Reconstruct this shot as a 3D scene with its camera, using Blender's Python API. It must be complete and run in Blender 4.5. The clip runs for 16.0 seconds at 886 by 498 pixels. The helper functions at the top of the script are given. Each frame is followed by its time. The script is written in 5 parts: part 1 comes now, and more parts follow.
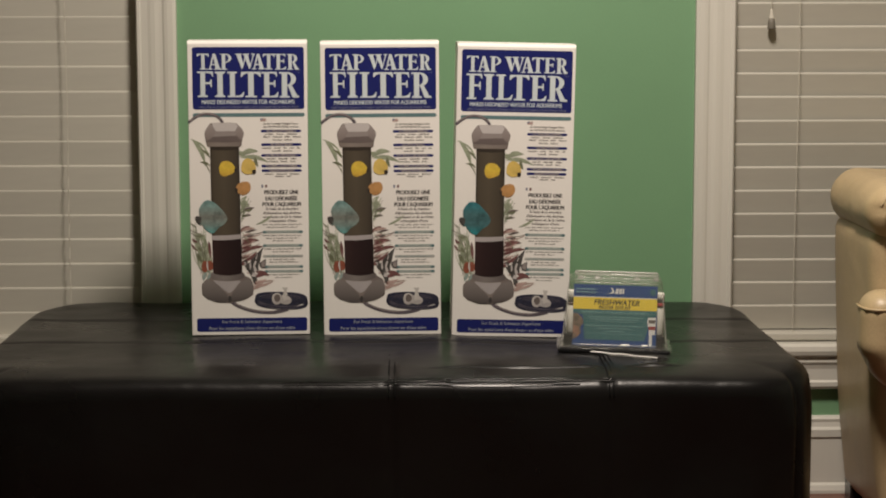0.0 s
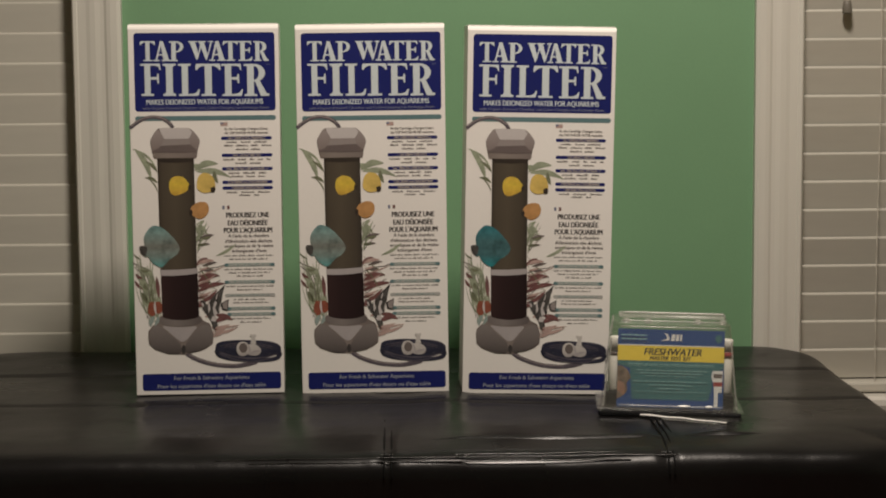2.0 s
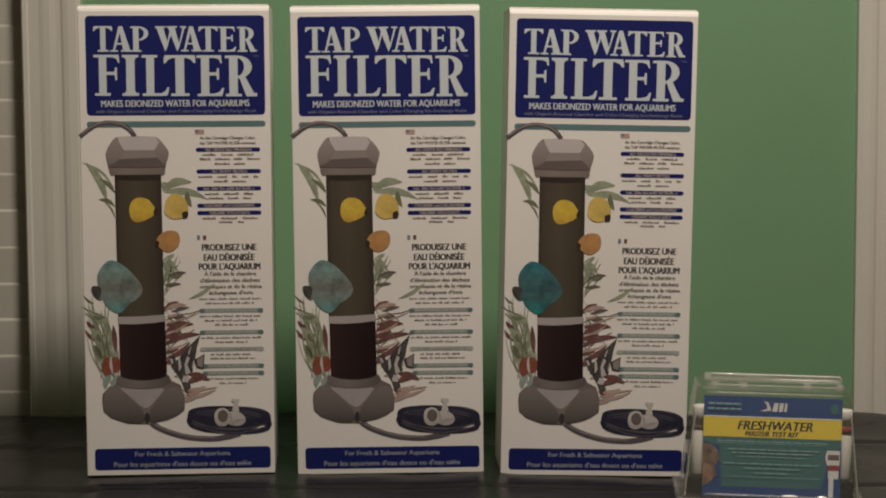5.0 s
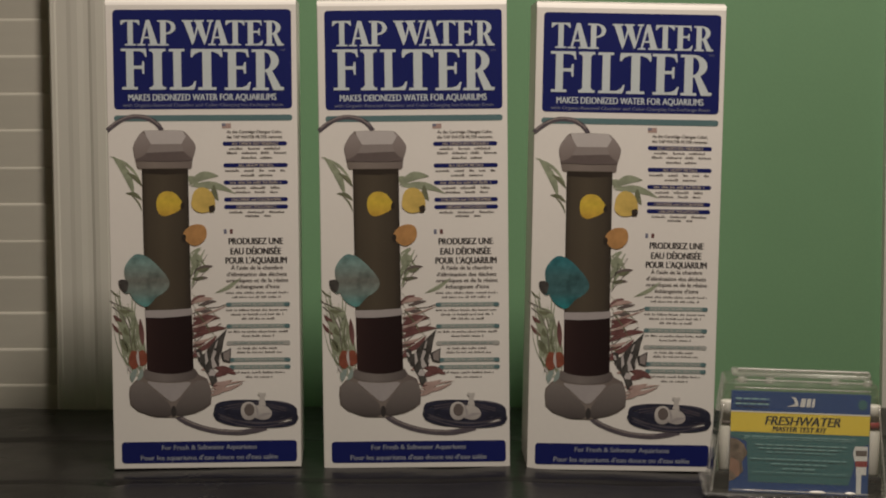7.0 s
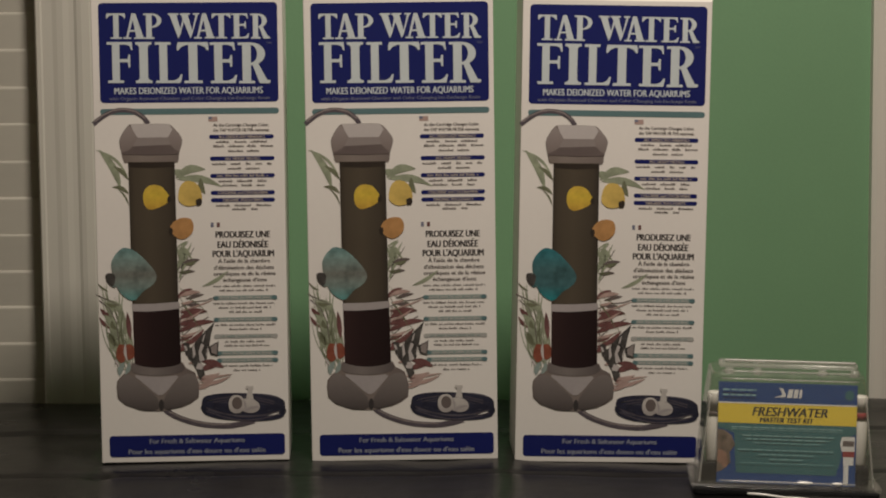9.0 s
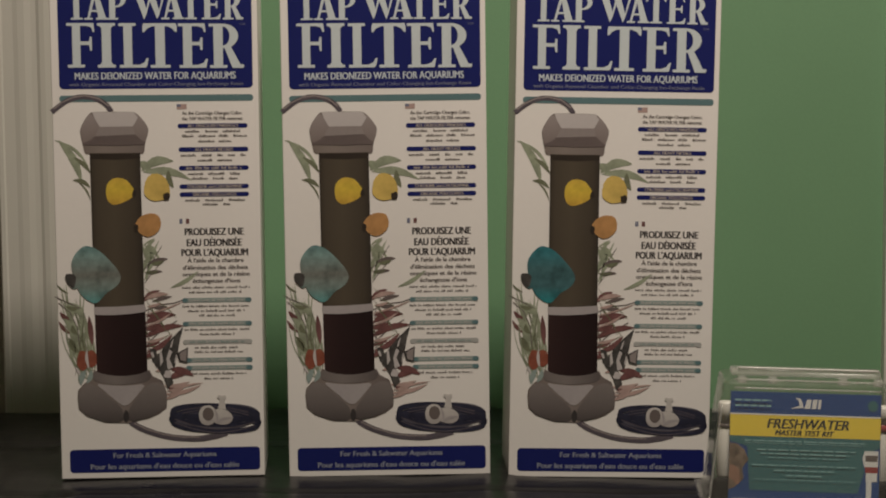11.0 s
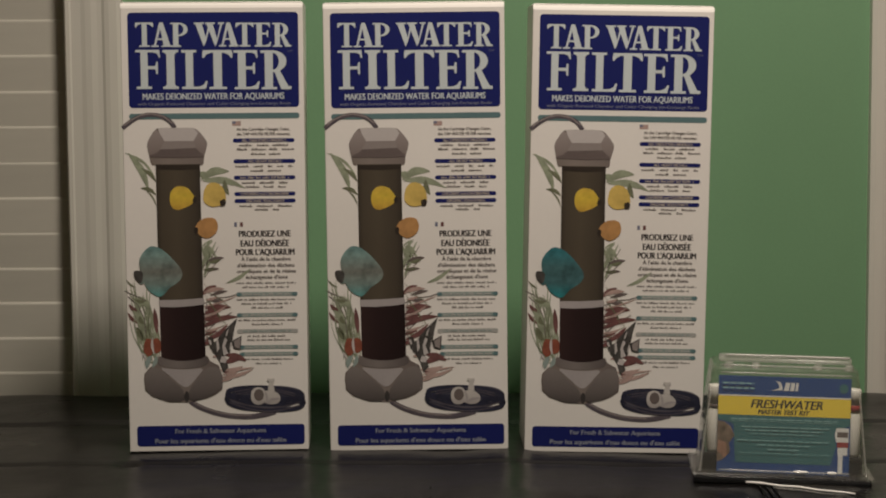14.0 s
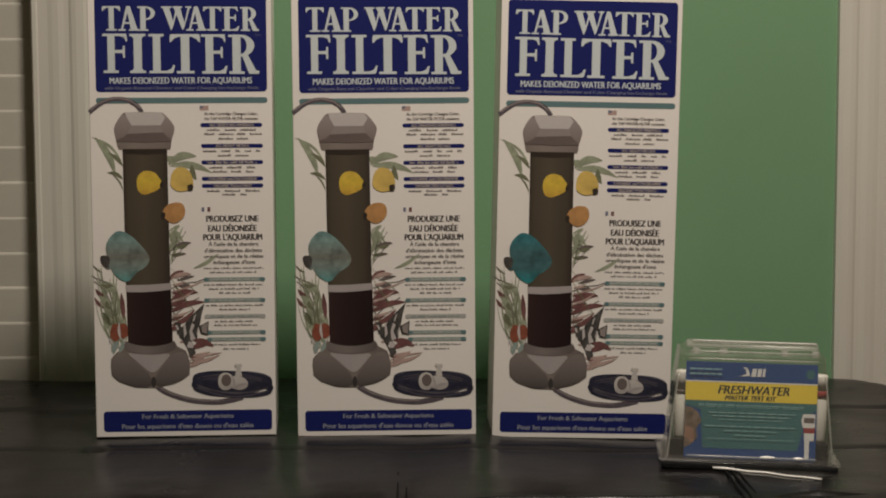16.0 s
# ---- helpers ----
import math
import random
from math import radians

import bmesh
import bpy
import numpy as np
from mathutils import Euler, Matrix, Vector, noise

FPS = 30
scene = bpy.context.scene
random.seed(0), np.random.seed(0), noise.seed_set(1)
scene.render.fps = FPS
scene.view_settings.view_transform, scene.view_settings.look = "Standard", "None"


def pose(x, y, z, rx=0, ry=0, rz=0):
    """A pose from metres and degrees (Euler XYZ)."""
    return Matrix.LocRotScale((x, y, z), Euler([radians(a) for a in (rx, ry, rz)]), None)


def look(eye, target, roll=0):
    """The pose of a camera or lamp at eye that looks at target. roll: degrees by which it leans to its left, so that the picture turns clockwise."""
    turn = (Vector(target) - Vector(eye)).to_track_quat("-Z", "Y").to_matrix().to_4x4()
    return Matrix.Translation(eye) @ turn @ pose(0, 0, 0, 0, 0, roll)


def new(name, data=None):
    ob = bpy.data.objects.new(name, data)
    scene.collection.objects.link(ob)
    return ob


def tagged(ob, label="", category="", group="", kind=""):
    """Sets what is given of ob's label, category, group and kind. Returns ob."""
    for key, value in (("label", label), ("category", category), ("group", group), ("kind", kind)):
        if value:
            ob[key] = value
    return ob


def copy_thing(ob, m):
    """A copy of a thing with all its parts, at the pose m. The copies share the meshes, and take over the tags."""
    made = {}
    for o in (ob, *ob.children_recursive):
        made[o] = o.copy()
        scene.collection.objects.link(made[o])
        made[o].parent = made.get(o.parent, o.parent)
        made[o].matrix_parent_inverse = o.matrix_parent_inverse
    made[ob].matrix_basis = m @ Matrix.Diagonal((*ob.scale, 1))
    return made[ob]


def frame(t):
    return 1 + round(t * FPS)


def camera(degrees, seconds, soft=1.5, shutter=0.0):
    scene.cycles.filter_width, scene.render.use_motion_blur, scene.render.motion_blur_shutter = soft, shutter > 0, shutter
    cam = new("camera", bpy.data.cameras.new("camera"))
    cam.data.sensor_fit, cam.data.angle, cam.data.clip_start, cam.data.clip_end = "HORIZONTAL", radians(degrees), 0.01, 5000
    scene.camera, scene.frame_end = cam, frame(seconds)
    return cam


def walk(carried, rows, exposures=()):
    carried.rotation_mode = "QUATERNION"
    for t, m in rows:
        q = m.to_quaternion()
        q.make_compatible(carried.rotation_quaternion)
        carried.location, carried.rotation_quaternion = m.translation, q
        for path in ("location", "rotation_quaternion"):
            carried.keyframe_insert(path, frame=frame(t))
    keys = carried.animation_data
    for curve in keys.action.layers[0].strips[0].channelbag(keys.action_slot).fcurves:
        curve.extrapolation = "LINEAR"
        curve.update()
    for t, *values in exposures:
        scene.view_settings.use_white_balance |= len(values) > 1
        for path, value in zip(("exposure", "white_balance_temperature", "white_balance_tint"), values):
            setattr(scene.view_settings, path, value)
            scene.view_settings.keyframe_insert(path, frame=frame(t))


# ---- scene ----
cam = camera(27.0, 16.0, soft=1.95)
PATH = [
    (0.0, look((0.0402, -3.1493, 0.9816), (0.0792, -1.1647, 0.7372), -0.123)),
    (0.5, look((0.0380, -2.9775, 0.9641), (0.0790, -0.9924, 0.7232), -0.497)),
    (1.0, look((0.0359, -2.8157, 0.9476), (0.0794, -0.8297, 0.7155), -0.569)),
    (1.5, look((0.0339, -2.6590, 0.9316), (0.0796, -0.6721, 0.7076), -0.495)),
    (2.0, look((0.0320, -2.5092, 0.9163), (0.0793, -0.5214, 0.7001), -0.471)),
    (2.5, look((0.0302, -2.3646, 0.9015), (0.0773, -0.3758, 0.6957), -0.447)),
    (3.0, look((0.0284, -2.2264, 0.8874), (0.0728, -0.2365, 0.6920), -0.496)),
    (3.5, look((0.0267, -2.0892, 0.8734), (0.0661, -0.0982, 0.6878), -0.273)),
    (4.0, look((0.0252, -1.9738, 0.8616), (0.0595, 0.0181, 0.6849), -0.330)),
    (4.2, look((0.0252, -1.9770, 0.8619), (0.0588, 0.0152, 0.6883), -0.330)),
    (6.5, look((0.0252, -1.9739, 0.8616), (0.0376, 0.0182, 0.6847), -0.336)),
    (7.0, look((0.0252, -1.9738, 0.8616), (0.0269, 0.0181, 0.6818), -0.291)),
    (7.5, look((0.0252, -1.9748, 0.8617), (0.0192, 0.0167, 0.6779), -0.243)),
    (8.0, look((0.0252, -1.9753, 0.8617), (0.0159, 0.0160, 0.6766), -0.316)),
    (8.5, look((0.0252, -1.9759, 0.8618), (0.0225, 0.0154, 0.6763), -0.315)),
    (9.0, look((0.0252, -1.9740, 0.8616), (0.0407, 0.0171, 0.6736), -0.482)),
    (11.3, look((0.0231, -1.8083, 0.8447), (0.0550, 0.1825, 0.6559), -0.455)),
    (11.5, look((0.0230, -1.8028, 0.8441), (0.0486, 0.1882, 0.6559), -0.428)),
    (12.0, look((0.0230, -1.8025, 0.8441), (0.0353, 0.1889, 0.6587), -0.595)),
    (12.5, look((0.0243, -1.9064, 0.8547), (0.0319, 0.0848, 0.6684), -0.544)),
    (13.0, look((0.0263, -2.0636, 0.8708), (0.0310, -0.0725, 0.6828), -0.557)),
    (13.5, look((0.0264, -2.0641, 0.8708), (0.0292, -0.0731, 0.6813), -0.557)),
    (14.0, look((0.0263, -2.0640, 0.8708), (0.0259, -0.0730, 0.6812), -0.410)),
    (14.5, look((0.0264, -2.0644, 0.8708), (0.0254, -0.0736, 0.6799), -0.286)),
    (15.0, look((0.0263, -2.0626, 0.8706), (0.0319, -0.0721, 0.6762), -0.166)),
    (15.5, look((0.0263, -2.0608, 0.8705), (0.0485, -0.0710, 0.6696), -0.131)),
    (16.0, look((0.0263, -2.0615, 0.8705), (0.0604, -0.0724, 0.6651), -0.190)),
]
EXPOSURES = [(0.0, 0.11), (2.0, -0.13), (4.0, -0.39), (6.5, -0.40), (14.0, -0.39), (16.0, -0.33)]
walk(cam, PATH, EXPOSURES)

# ---- light ----
world = bpy.data.worlds.new("night_room")
world.use_nodes = True
scene.world = world
world.node_tree.nodes["Background"].inputs[0].default_value = (0.02, 0.024, 0.03, 1)
world.node_tree.nodes["Background"].inputs[1].default_value = 0.05


def disc_lamp(name, where, aim, size, watts, colour):
    data = bpy.data.lights.new(name, "AREA")
    data.shape, data.size, data.energy, data.color = "DISK", size, watts, colour
    ob = new(name, data)
    ob.matrix_world = look(where, aim)
    return ob


disc_lamp("ceiling_lamp", (0.31, -0.88, 2.40), (0.25, -0.88, 0), 0.36, 57, (1.0, 0.88, 0.765))


# ---- materials ----
def principled(name, colour, rough, metal=0.0, spec=0.5):
    m = bpy.data.materials.new(name)
    m.use_nodes = True
    b = m.node_tree.nodes["Principled BSDF"]
    b.inputs["Base Color"].default_value = (*colour, 1)
    b.inputs["Roughness"].default_value = rough
    b.inputs["Metallic"].default_value = metal
    b.inputs["Specular IOR Level"].default_value = spec
    return m


def surface(name, colour, rough, vary=0.12, scale=6.0, fine=120.0, bump=0.1, depth=0.001, stretch=(1, 1, 1), rough_vary=0.08, spec=0.5, per_piece=0.0):
    """A surface with broad stains and fine grain, in metres of the object's own space."""
    m = principled(name, colour, rough, 0.0, spec)
    nt = m.node_tree
    n, l = nt.nodes, nt.links
    b = n["Principled BSDF"]
    co = n.new("ShaderNodeTexCoord")
    mp = n.new("ShaderNodeMapping")
    mp.inputs["Scale"].default_value = stretch
    l.new(co.outputs["Object"], mp.inputs["Vector"])
    big, small = n.new("ShaderNodeTexNoise"), n.new("ShaderNodeTexNoise")
    big.inputs["Scale"].default_value, big.inputs["Detail"].default_value = scale, 4
    small.inputs["Scale"].default_value, small.inputs["Detail"].default_value = fine, 3
    for t in (big, small):
        l.new(mp.outputs["Vector"], t.inputs["Vector"])
    add = n.new("ShaderNodeMath")
    add.operation = "MULTIPLY_ADD"
    l.new(small.outputs["Fac"], add.inputs[0])
    add.inputs[1].default_value = 0.4
    l.new(big.outputs["Fac"], add.inputs[2])
    ramp = n.new("ShaderNodeMapRange")
    ramp.inputs["From Min"].default_value, ramp.inputs["From Max"].default_value = 0.45, 0.95
    ramp.inputs["To Min"].default_value, ramp.inputs["To Max"].default_value = 1 - vary, 1 + vary
    l.new(add.outputs[0], ramp.inputs["Value"])
    last = ramp.outputs["Result"]
    if per_piece:
        info, rnd, mul = n.new("ShaderNodeObjectInfo"), n.new("ShaderNodeMapRange"), n.new("ShaderNodeMath")
        rnd.inputs["To Min"].default_value, rnd.inputs["To Max"].default_value = 1 - per_piece, 1 + per_piece
        l.new(info.outputs["Random"], rnd.inputs["Value"])
        mul.operation = "MULTIPLY"
        l.new(last, mul.inputs[0])
        l.new(rnd.outputs["Result"], mul.inputs[1])
        last = mul.outputs[0]
    tint = n.new("ShaderNodeVectorMath")
    tint.operation = "SCALE"
    tint.inputs[0].default_value = colour
    l.new(last, tint.inputs["Scale"])
    l.new(tint.outputs[0], b.inputs["Base Color"])
    rr = n.new("ShaderNodeMapRange")
    rr.inputs["To Min"].default_value, rr.inputs["To Max"].default_value = max(rough - rough_vary, 0.02), min(rough + rough_vary, 1)
    l.new(big.outputs["Fac"], rr.inputs["Value"])
    l.new(rr.outputs["Result"], b.inputs["Roughness"])
    bp = n.new("ShaderNodeBump")
    bp.inputs["Strength"].default_value, bp.inputs["Distance"].default_value = bump, depth
    l.new(small.outputs["Fac"], bp.inputs["Height"])
    l.new(bp.outputs["Normal"], b.inputs["Normal"])
    return m


def leather(name, colour, rough, bump, scale, spec=0.5):
    """Leather with pebbled cells and slow wrinkles."""
    m = surface(name, colour, rough, 0.18, 5.0, 260.0, 0.15, 0.0006, rough_vary=0.1, spec=spec)
    nt = m.node_tree
    n, l = nt.nodes, nt.links
    cell = n.new("ShaderNodeTexVoronoi")
    cell.inputs["Scale"].default_value = scale
    wave = n.new("ShaderNodeTexNoise")
    wave.inputs["Scale"].default_value, wave.inputs["Detail"].default_value = 14, 2
    co = next(x for x in n if x.bl_idname == "ShaderNodeMapping")
    l.new(co.outputs["Vector"], cell.inputs["Vector"])
    l.new(co.outputs["Vector"], wave.inputs["Vector"])
    old = next(x for x in n if x.bl_idname == "ShaderNodeBump")
    b1, b2 = n.new("ShaderNodeBump"), n.new("ShaderNodeBump")
    b1.inputs["Strength"].default_value, b1.inputs["Distance"].default_value = bump, 0.0006
    b2.inputs["Strength"].default_value, b2.inputs["Distance"].default_value = 0.35, 0.006
    l.new(cell.outputs["Distance"], b1.inputs["Height"])
    l.new(wave.outputs["Fac"], b2.inputs["Height"])
    l.new(old.outputs["Normal"], b1.inputs["Normal"])
    l.new(b1.outputs["Normal"], b2.inputs["Normal"])
    l.new(b2.outputs["Normal"], n["Principled BSDF"].inputs["Normal"])
    return m


def clear_plastic(name, tint, rough, rim=0.45):
    m = bpy.data.materials.new(name)
    m.use_nodes = True
    nt = m.node_tree
    n, l = nt.nodes, nt.links
    n.remove(n["Principled BSDF"])
    clear, shine, mix, lw, pw, mr = n.new("ShaderNodeBsdfTransparent"), n.new("ShaderNodeBsdfGlossy"), n.new("ShaderNodeMixShader"), n.new("ShaderNodeLayerWeight"), n.new("ShaderNodeMath"), n.new("ShaderNodeMapRange")
    clear.inputs["Color"].default_value = (*tint, 1)
    shine.inputs["Roughness"].default_value = rough
    lw.inputs["Blend"].default_value = 0.5
    pw.operation = "POWER"
    pw.inputs[1].default_value = 4.0
    mr.inputs["To Min"].default_value, mr.inputs["To Max"].default_value = 0.035, rim
    l.new(lw.outputs["Facing"], pw.inputs[0])
    l.new(pw.outputs[0], mr.inputs["Value"])
    l.new(mr.outputs["Result"], mix.inputs[0])
    l.new(clear.outputs[0], mix.inputs[1])
    l.new(shine.outputs[0], mix.inputs[2])
    l.new(mix.outputs[0], n["Material Output"].inputs["Surface"])
    return m


WALL = surface("green_wall_paint", (0.165, 0.315, 0.172), 0.6, 0.05, 3.0, 220.0, 0.12, 0.0008)
ROOM = surface("pale_wall_paint", (0.42, 0.47, 0.36), 0.7, 0.05, 3.0, 200.0, 0.1, 0.0008)
CEIL = surface("white_ceiling_paint", (0.75, 0.74, 0.70), 0.8, 0.04, 2.0, 150.0, 0.15, 0.001)
TRIM = surface("white_trim_paint", (0.58, 0.56, 0.505), 0.38, 0.05, 5.0, 60.0, 0.12, 0.0008, (1, 1, 0.15))
SLAT = surface("blind_slat_white", (0.50, 0.48, 0.42), 0.42, 0.05, 8.0, 90.0, 0.1, 0.0005, (0.2, 1, 1), per_piece=0.035)
CORD = principled("blind_cord", (0.52, 0.49, 0.42), 0.8)
DULLCAP = surface("dull_grey_plastic", (0.16, 0.145, 0.12), 0.5, 0.1, 30.0, 200.0, 0.05, 0.0003)
FLOOR = surface("red_brown_floorboard", (0.11, 0.036, 0.02), 0.32, 0.3, 5.0, 60.0, 0.1, 0.0008, (1, 0.1, 1), per_piece=0.2)
GAP = principled("floor_underlay", (0.02, 0.012, 0.008), 0.9)
LEATHER = leather("black_leather", (0.0062, 0.0057, 0.0057), 0.295, 0.14, 420.0, 0.215)
PIPING = leather("worn_leather_piping", (0.006, 0.0055, 0.005), 0.24, 0.1, 420.0, 0.36)
THREAD = surface("black_stitching", (0.003, 0.003, 0.003), 0.7, 0.2, 20.0, 400.0, 0.3, 0.0006, spec=0.12)
CREAM = leather("cream_leather", (0.47, 0.355, 0.205), 0.42, 0.12, 300.0)
CARD = surface("white_coated_card", (0.775, 0.745, 0.705), 0.36, 0.025, 7.0, 160.0, 0.05, 0.0004)
CARD_IN = surface("raw_card_edge", (0.50, 0.44, 0.36), 0.8, 0.1, 30.0, 300.0, 0.2, 0.0005)


def ink(name, colour, rough=0.36, vary=0.05, scale=12.0):
    return surface(name, colour, rough, vary, scale, 180.0, 0.04, 0.0003, rough_vary=0.04)


def shaded_ink(name, stops, axis, lo, hi, rough=0.36, vary=0.05, scale=12.0):
    """Printed tone that runs through the colours in stops along one axis of the sheet."""
    m = ink(name, stops[0][1], rough, vary, scale)
    nt = m.node_tree
    n, l = nt.nodes, nt.links
    co, sep, mr, ramp = n.new("ShaderNodeTexCoord"), n.new("ShaderNodeSeparateXYZ"), n.new("ShaderNodeMapRange"), n.new("ShaderNodeValToRGB")
    l.new(co.outputs["Object"], sep.inputs[0])
    l.new(sep.outputs[axis], mr.inputs["Value"])
    mr.inputs["From Min"].default_value, mr.inputs["From Max"].default_value = lo, hi
    l.new(mr.outputs["Result"], ramp.inputs["Fac"])
    while len(ramp.color_ramp.elements) < len(stops):
        ramp.color_ramp.elements.new(0.5)
    for e, (p, c) in zip(ramp.color_ramp.elements, stops):
        e.position, e.color = p, (*c, 1)
    tint = next(x for x in n if x.bl_idname == "ShaderNodeVectorMath")
    l.new(ramp.outputs["Color"], tint.inputs[0])
    return m


NAVY = ink("navy_ink", (0.010, 0.015, 0.118))
PALE = ink("pale_lettering_ink", (0.545, 0.60, 0.61))
DIM = ink("faded_blue_lettering_ink", (0.17, 0.18, 0.25))
FOOTINK = ink("dull_foot_lettering_ink", (0.29, 0.31, 0.36))
HEADTEXT = ink("tan_heading_lettering_ink", (0.36, 0.32, 0.29))
TEAL = ink("teal_ink", (0.11, 0.19, 0.20))
SAGE = ink("pale_teal_ink", (0.26, 0.32, 0.30))
BLACK = ink("black_ink", (0.045, 0.04, 0.04))
GREYTEXT = ink("grey_text_ink", (0.135, 0.12, 0.112))
CAPGREY = shaded_ink("mid_grey_ink", ((0.0, (0.155, 0.128, 0.112)), (0.35, (0.225, 0.190, 0.170)), (0.7, (0.19, 0.158, 0.145)), (1.0, (0.14, 0.115, 0.108))), "X", -0.084, 0.004)
CAPLIGHT = ink("light_grey_ink", (0.50, 0.465, 0.455), vary=0.06)
CAPDARK = ink("dark_grey_ink", (0.135, 0.108, 0.104), vary=0.12)
CAPDARK2 = shaded_ink("dark_rim_ink", ((0.0, (0.15, 0.128, 0.122)), (0.4, (0.20, 0.175, 0.165)), (1.0, (0.11, 0.092, 0.09))), "X", -0.07, -0.012)
TAUPE = shaded_ink("taupe_facet_ink", ((0.0, (0.20, 0.165, 0.155)), (1.0, (0.29, 0.25, 0.24))), "Z", 0.335, 0.362)
BASETONE = shaded_ink("flared_base_ink", ((0.0, (0.070, 0.060, 0.058)), (0.35, (0.130, 0.112, 0.107)), (1.0, (0.205, 0.180, 0.170))), "Z", 0.056, 0.098, vary=0.08)
BANDINK2 = ink("mid_facet_ink", (0.27, 0.235, 0.225), vary=0.08)
PALEBAR = ink("pale_bar_ink", (0.40, 0.40, 0.38), vary=0.08)
COILBED = ink("dull_blue_grey_ink", (0.085, 0.082, 0.105), vary=0.45, scale=70)
FITTING = shaded_ink("pale_plastic_ink", ((0.0, (0.36, 0.33, 0.32)), (0.45, (0.52, 0.49, 0.46)), (1.0, (0.56, 0.53, 0.50))), "Z", 0.052, 0.082, vary=0.1, scale=60)
TUBE = shaded_ink("brown_tube_ink", ((0.0, (0.046, 0.037, 0.028)), (0.12, (0.072, 0.058, 0.042)), (0.45, (0.086, 0.070, 0.050)), (0.85, (0.062, 0.050, 0.037)), (1.0, (0.036, 0.029, 0.024))), "X", -0.0664, -0.0165)
TUBEEDGE = ink("dark_brown_tube_ink", (0.035, 0.027, 0.022), vary=0.2)
RESIN = shaded_ink("dark_maroon_ink", ((0.0, (0.036, 0.019, 0.019)), (0.35, (0.025, 0.013, 0.014)), (1.0, (0.016, 0.009, 0.010))), "X", -0.0655, -0.0145)
BANDINK = ink("pale_band_ink", (0.36, 0.33, 0.33), vary=0.1)
HOSE = ink("slate_hose_ink", (0.10, 0.085, 0.10), vary=0.25, scale=60)
COIL = ink("dark_blue_hose_ink", (0.026, 0.027, 0.048), vary=0.35, scale=80)
YELLOW = shaded_ink("yellow_ink", ((0.0, (0.58, 0.36, 0.06)), (0.5, (0.62, 0.45, 0.06)), (1.0, (0.60, 0.40, 0.07))), "Z", 0.275, 0.305, vary=0.2, scale=60)
AMBER = ink("amber_ink", (0.60, 0.43, 0.12), vary=0.2, scale=50)
ORANGE = ink("orange_ink", (0.46, 0.245, 0.095), vary=0.2, scale=50)
TURQ = shaded_ink("grey_turquoise_ink", ((0.0, (0.10, 0.28, 0.275)), (0.25, (0.15, 0.205, 0.19)), (0.5, (0.175, 0.185, 0.165)), (0.8, (0.18, 0.27, 0.255)), (1.0, (0.12, 0.235, 0.235))), "Z", 0.176, 0.235, vary=0.45, scale=55)
# Carton three's same print; how light catches it is put into the colour.
TURQ_SHEEN = shaded_ink("turquoise_ink_lit_tone", ((0.0, (0.02, 0.20, 0.22)), (0.3, (0.045, 0.11, 0.12)), (0.6, (0.055, 0.13, 0.14)), (1.0, (0.03, 0.17, 0.20))), "Z", 0.176, 0.235, vary=0.45, scale=55)
LEAF = ink("grey_green_leaf_ink", (0.28, 0.31, 0.22), vary=0.3, scale=60)
LEAFDARK = ink("olive_leaf_ink", (0.15, 0.16, 0.10), vary=0.3, scale=60)
MAROON = ink("dull_red_leaf_ink", (0.155, 0.070, 0.068), vary=0.35, scale=60)
PINK = ink("faded_pink_leaf_ink", (0.42, 0.30, 0.27), vary=0.2, scale=60)
RUST = ink("rust_red_ink", (0.26, 0.08, 0.05), vary=0.3, scale=70)
SMOKE = ink("soft_charcoal_ink", (0.060, 0.056, 0.053), vary=0.45, scale=90)
STRIPE = ink("charcoal_ink", (0.035, 0.035, 0.035), vary=0.3, scale=60)
KITBLUE = ink("royal_blue_ink", (0.018, 0.066, 0.225), 0.3)
KITYELLOW = ink("lemon_yellow_ink", (0.80, 0.61, 0.07), 0.3)
KITTEAL = ink("sea_green_ink", (0.050, 0.155, 0.168), 0.3, 0.1)
KITTEXT = ink("pale_aqua_lettering_ink", (0.27, 0.47, 0.47), 0.3)
WHITEINK = ink("white_ink", (0.72, 0.72, 0.70), 0.3)
TRAY = surface("black_moulded_plastic", (0.012, 0.012, 0.013), 0.25, 0.1, 20.0, 200.0, 0.05, 0.0004)
BOTTLE = surface("white_bottle_plastic", (0.68, 0.66, 0.60), 0.4, 0.05, 20.0, 100.0, 0.03, 0.0003)
# White colour stands in for specular glints on clear plastic.
GLINT = principled("glint_white", (0.82, 0.80, 0.76), 0.12, 0.0, 0.8)
REDCAP = surface("red_cap_plastic", (0.30, 0.045, 0.045), 0.4, 0.08, 20.0, 100.0, 0.03, 0.0003)
# The white body mixed in stands for ceiling light reflected by moulded plastic.
FROST = clear_plastic("reflection_whitened_plastic", (0.85, 0.85, 0.83), 0.2, 0.8)
_n, _l = FROST.node_tree.nodes, FROST.node_tree.links
_body, _mix = _n.new("ShaderNodeBsdfPrincipled"), _n.new("ShaderNodeMixShader")
_body.inputs["Base Color"].default_value, _body.inputs["Roughness"].default_value = (0.72, 0.71, 0.66, 1), 0.2
_mix.inputs[0].default_value = 0.22
_out = _n["Material Output"]
_l.new(_out.inputs["Surface"].links[0].from_socket, _mix.inputs[1])
_l.new(_body.outputs[0], _mix.inputs[2])
_l.new(_mix.outputs[0], _out.inputs["Surface"])
CLEAR = clear_plastic("clear_moulded_plastic", (0.96, 0.965, 0.955), 0.10)
_n, _l = CLEAR.node_tree.nodes, CLEAR.node_tree.links
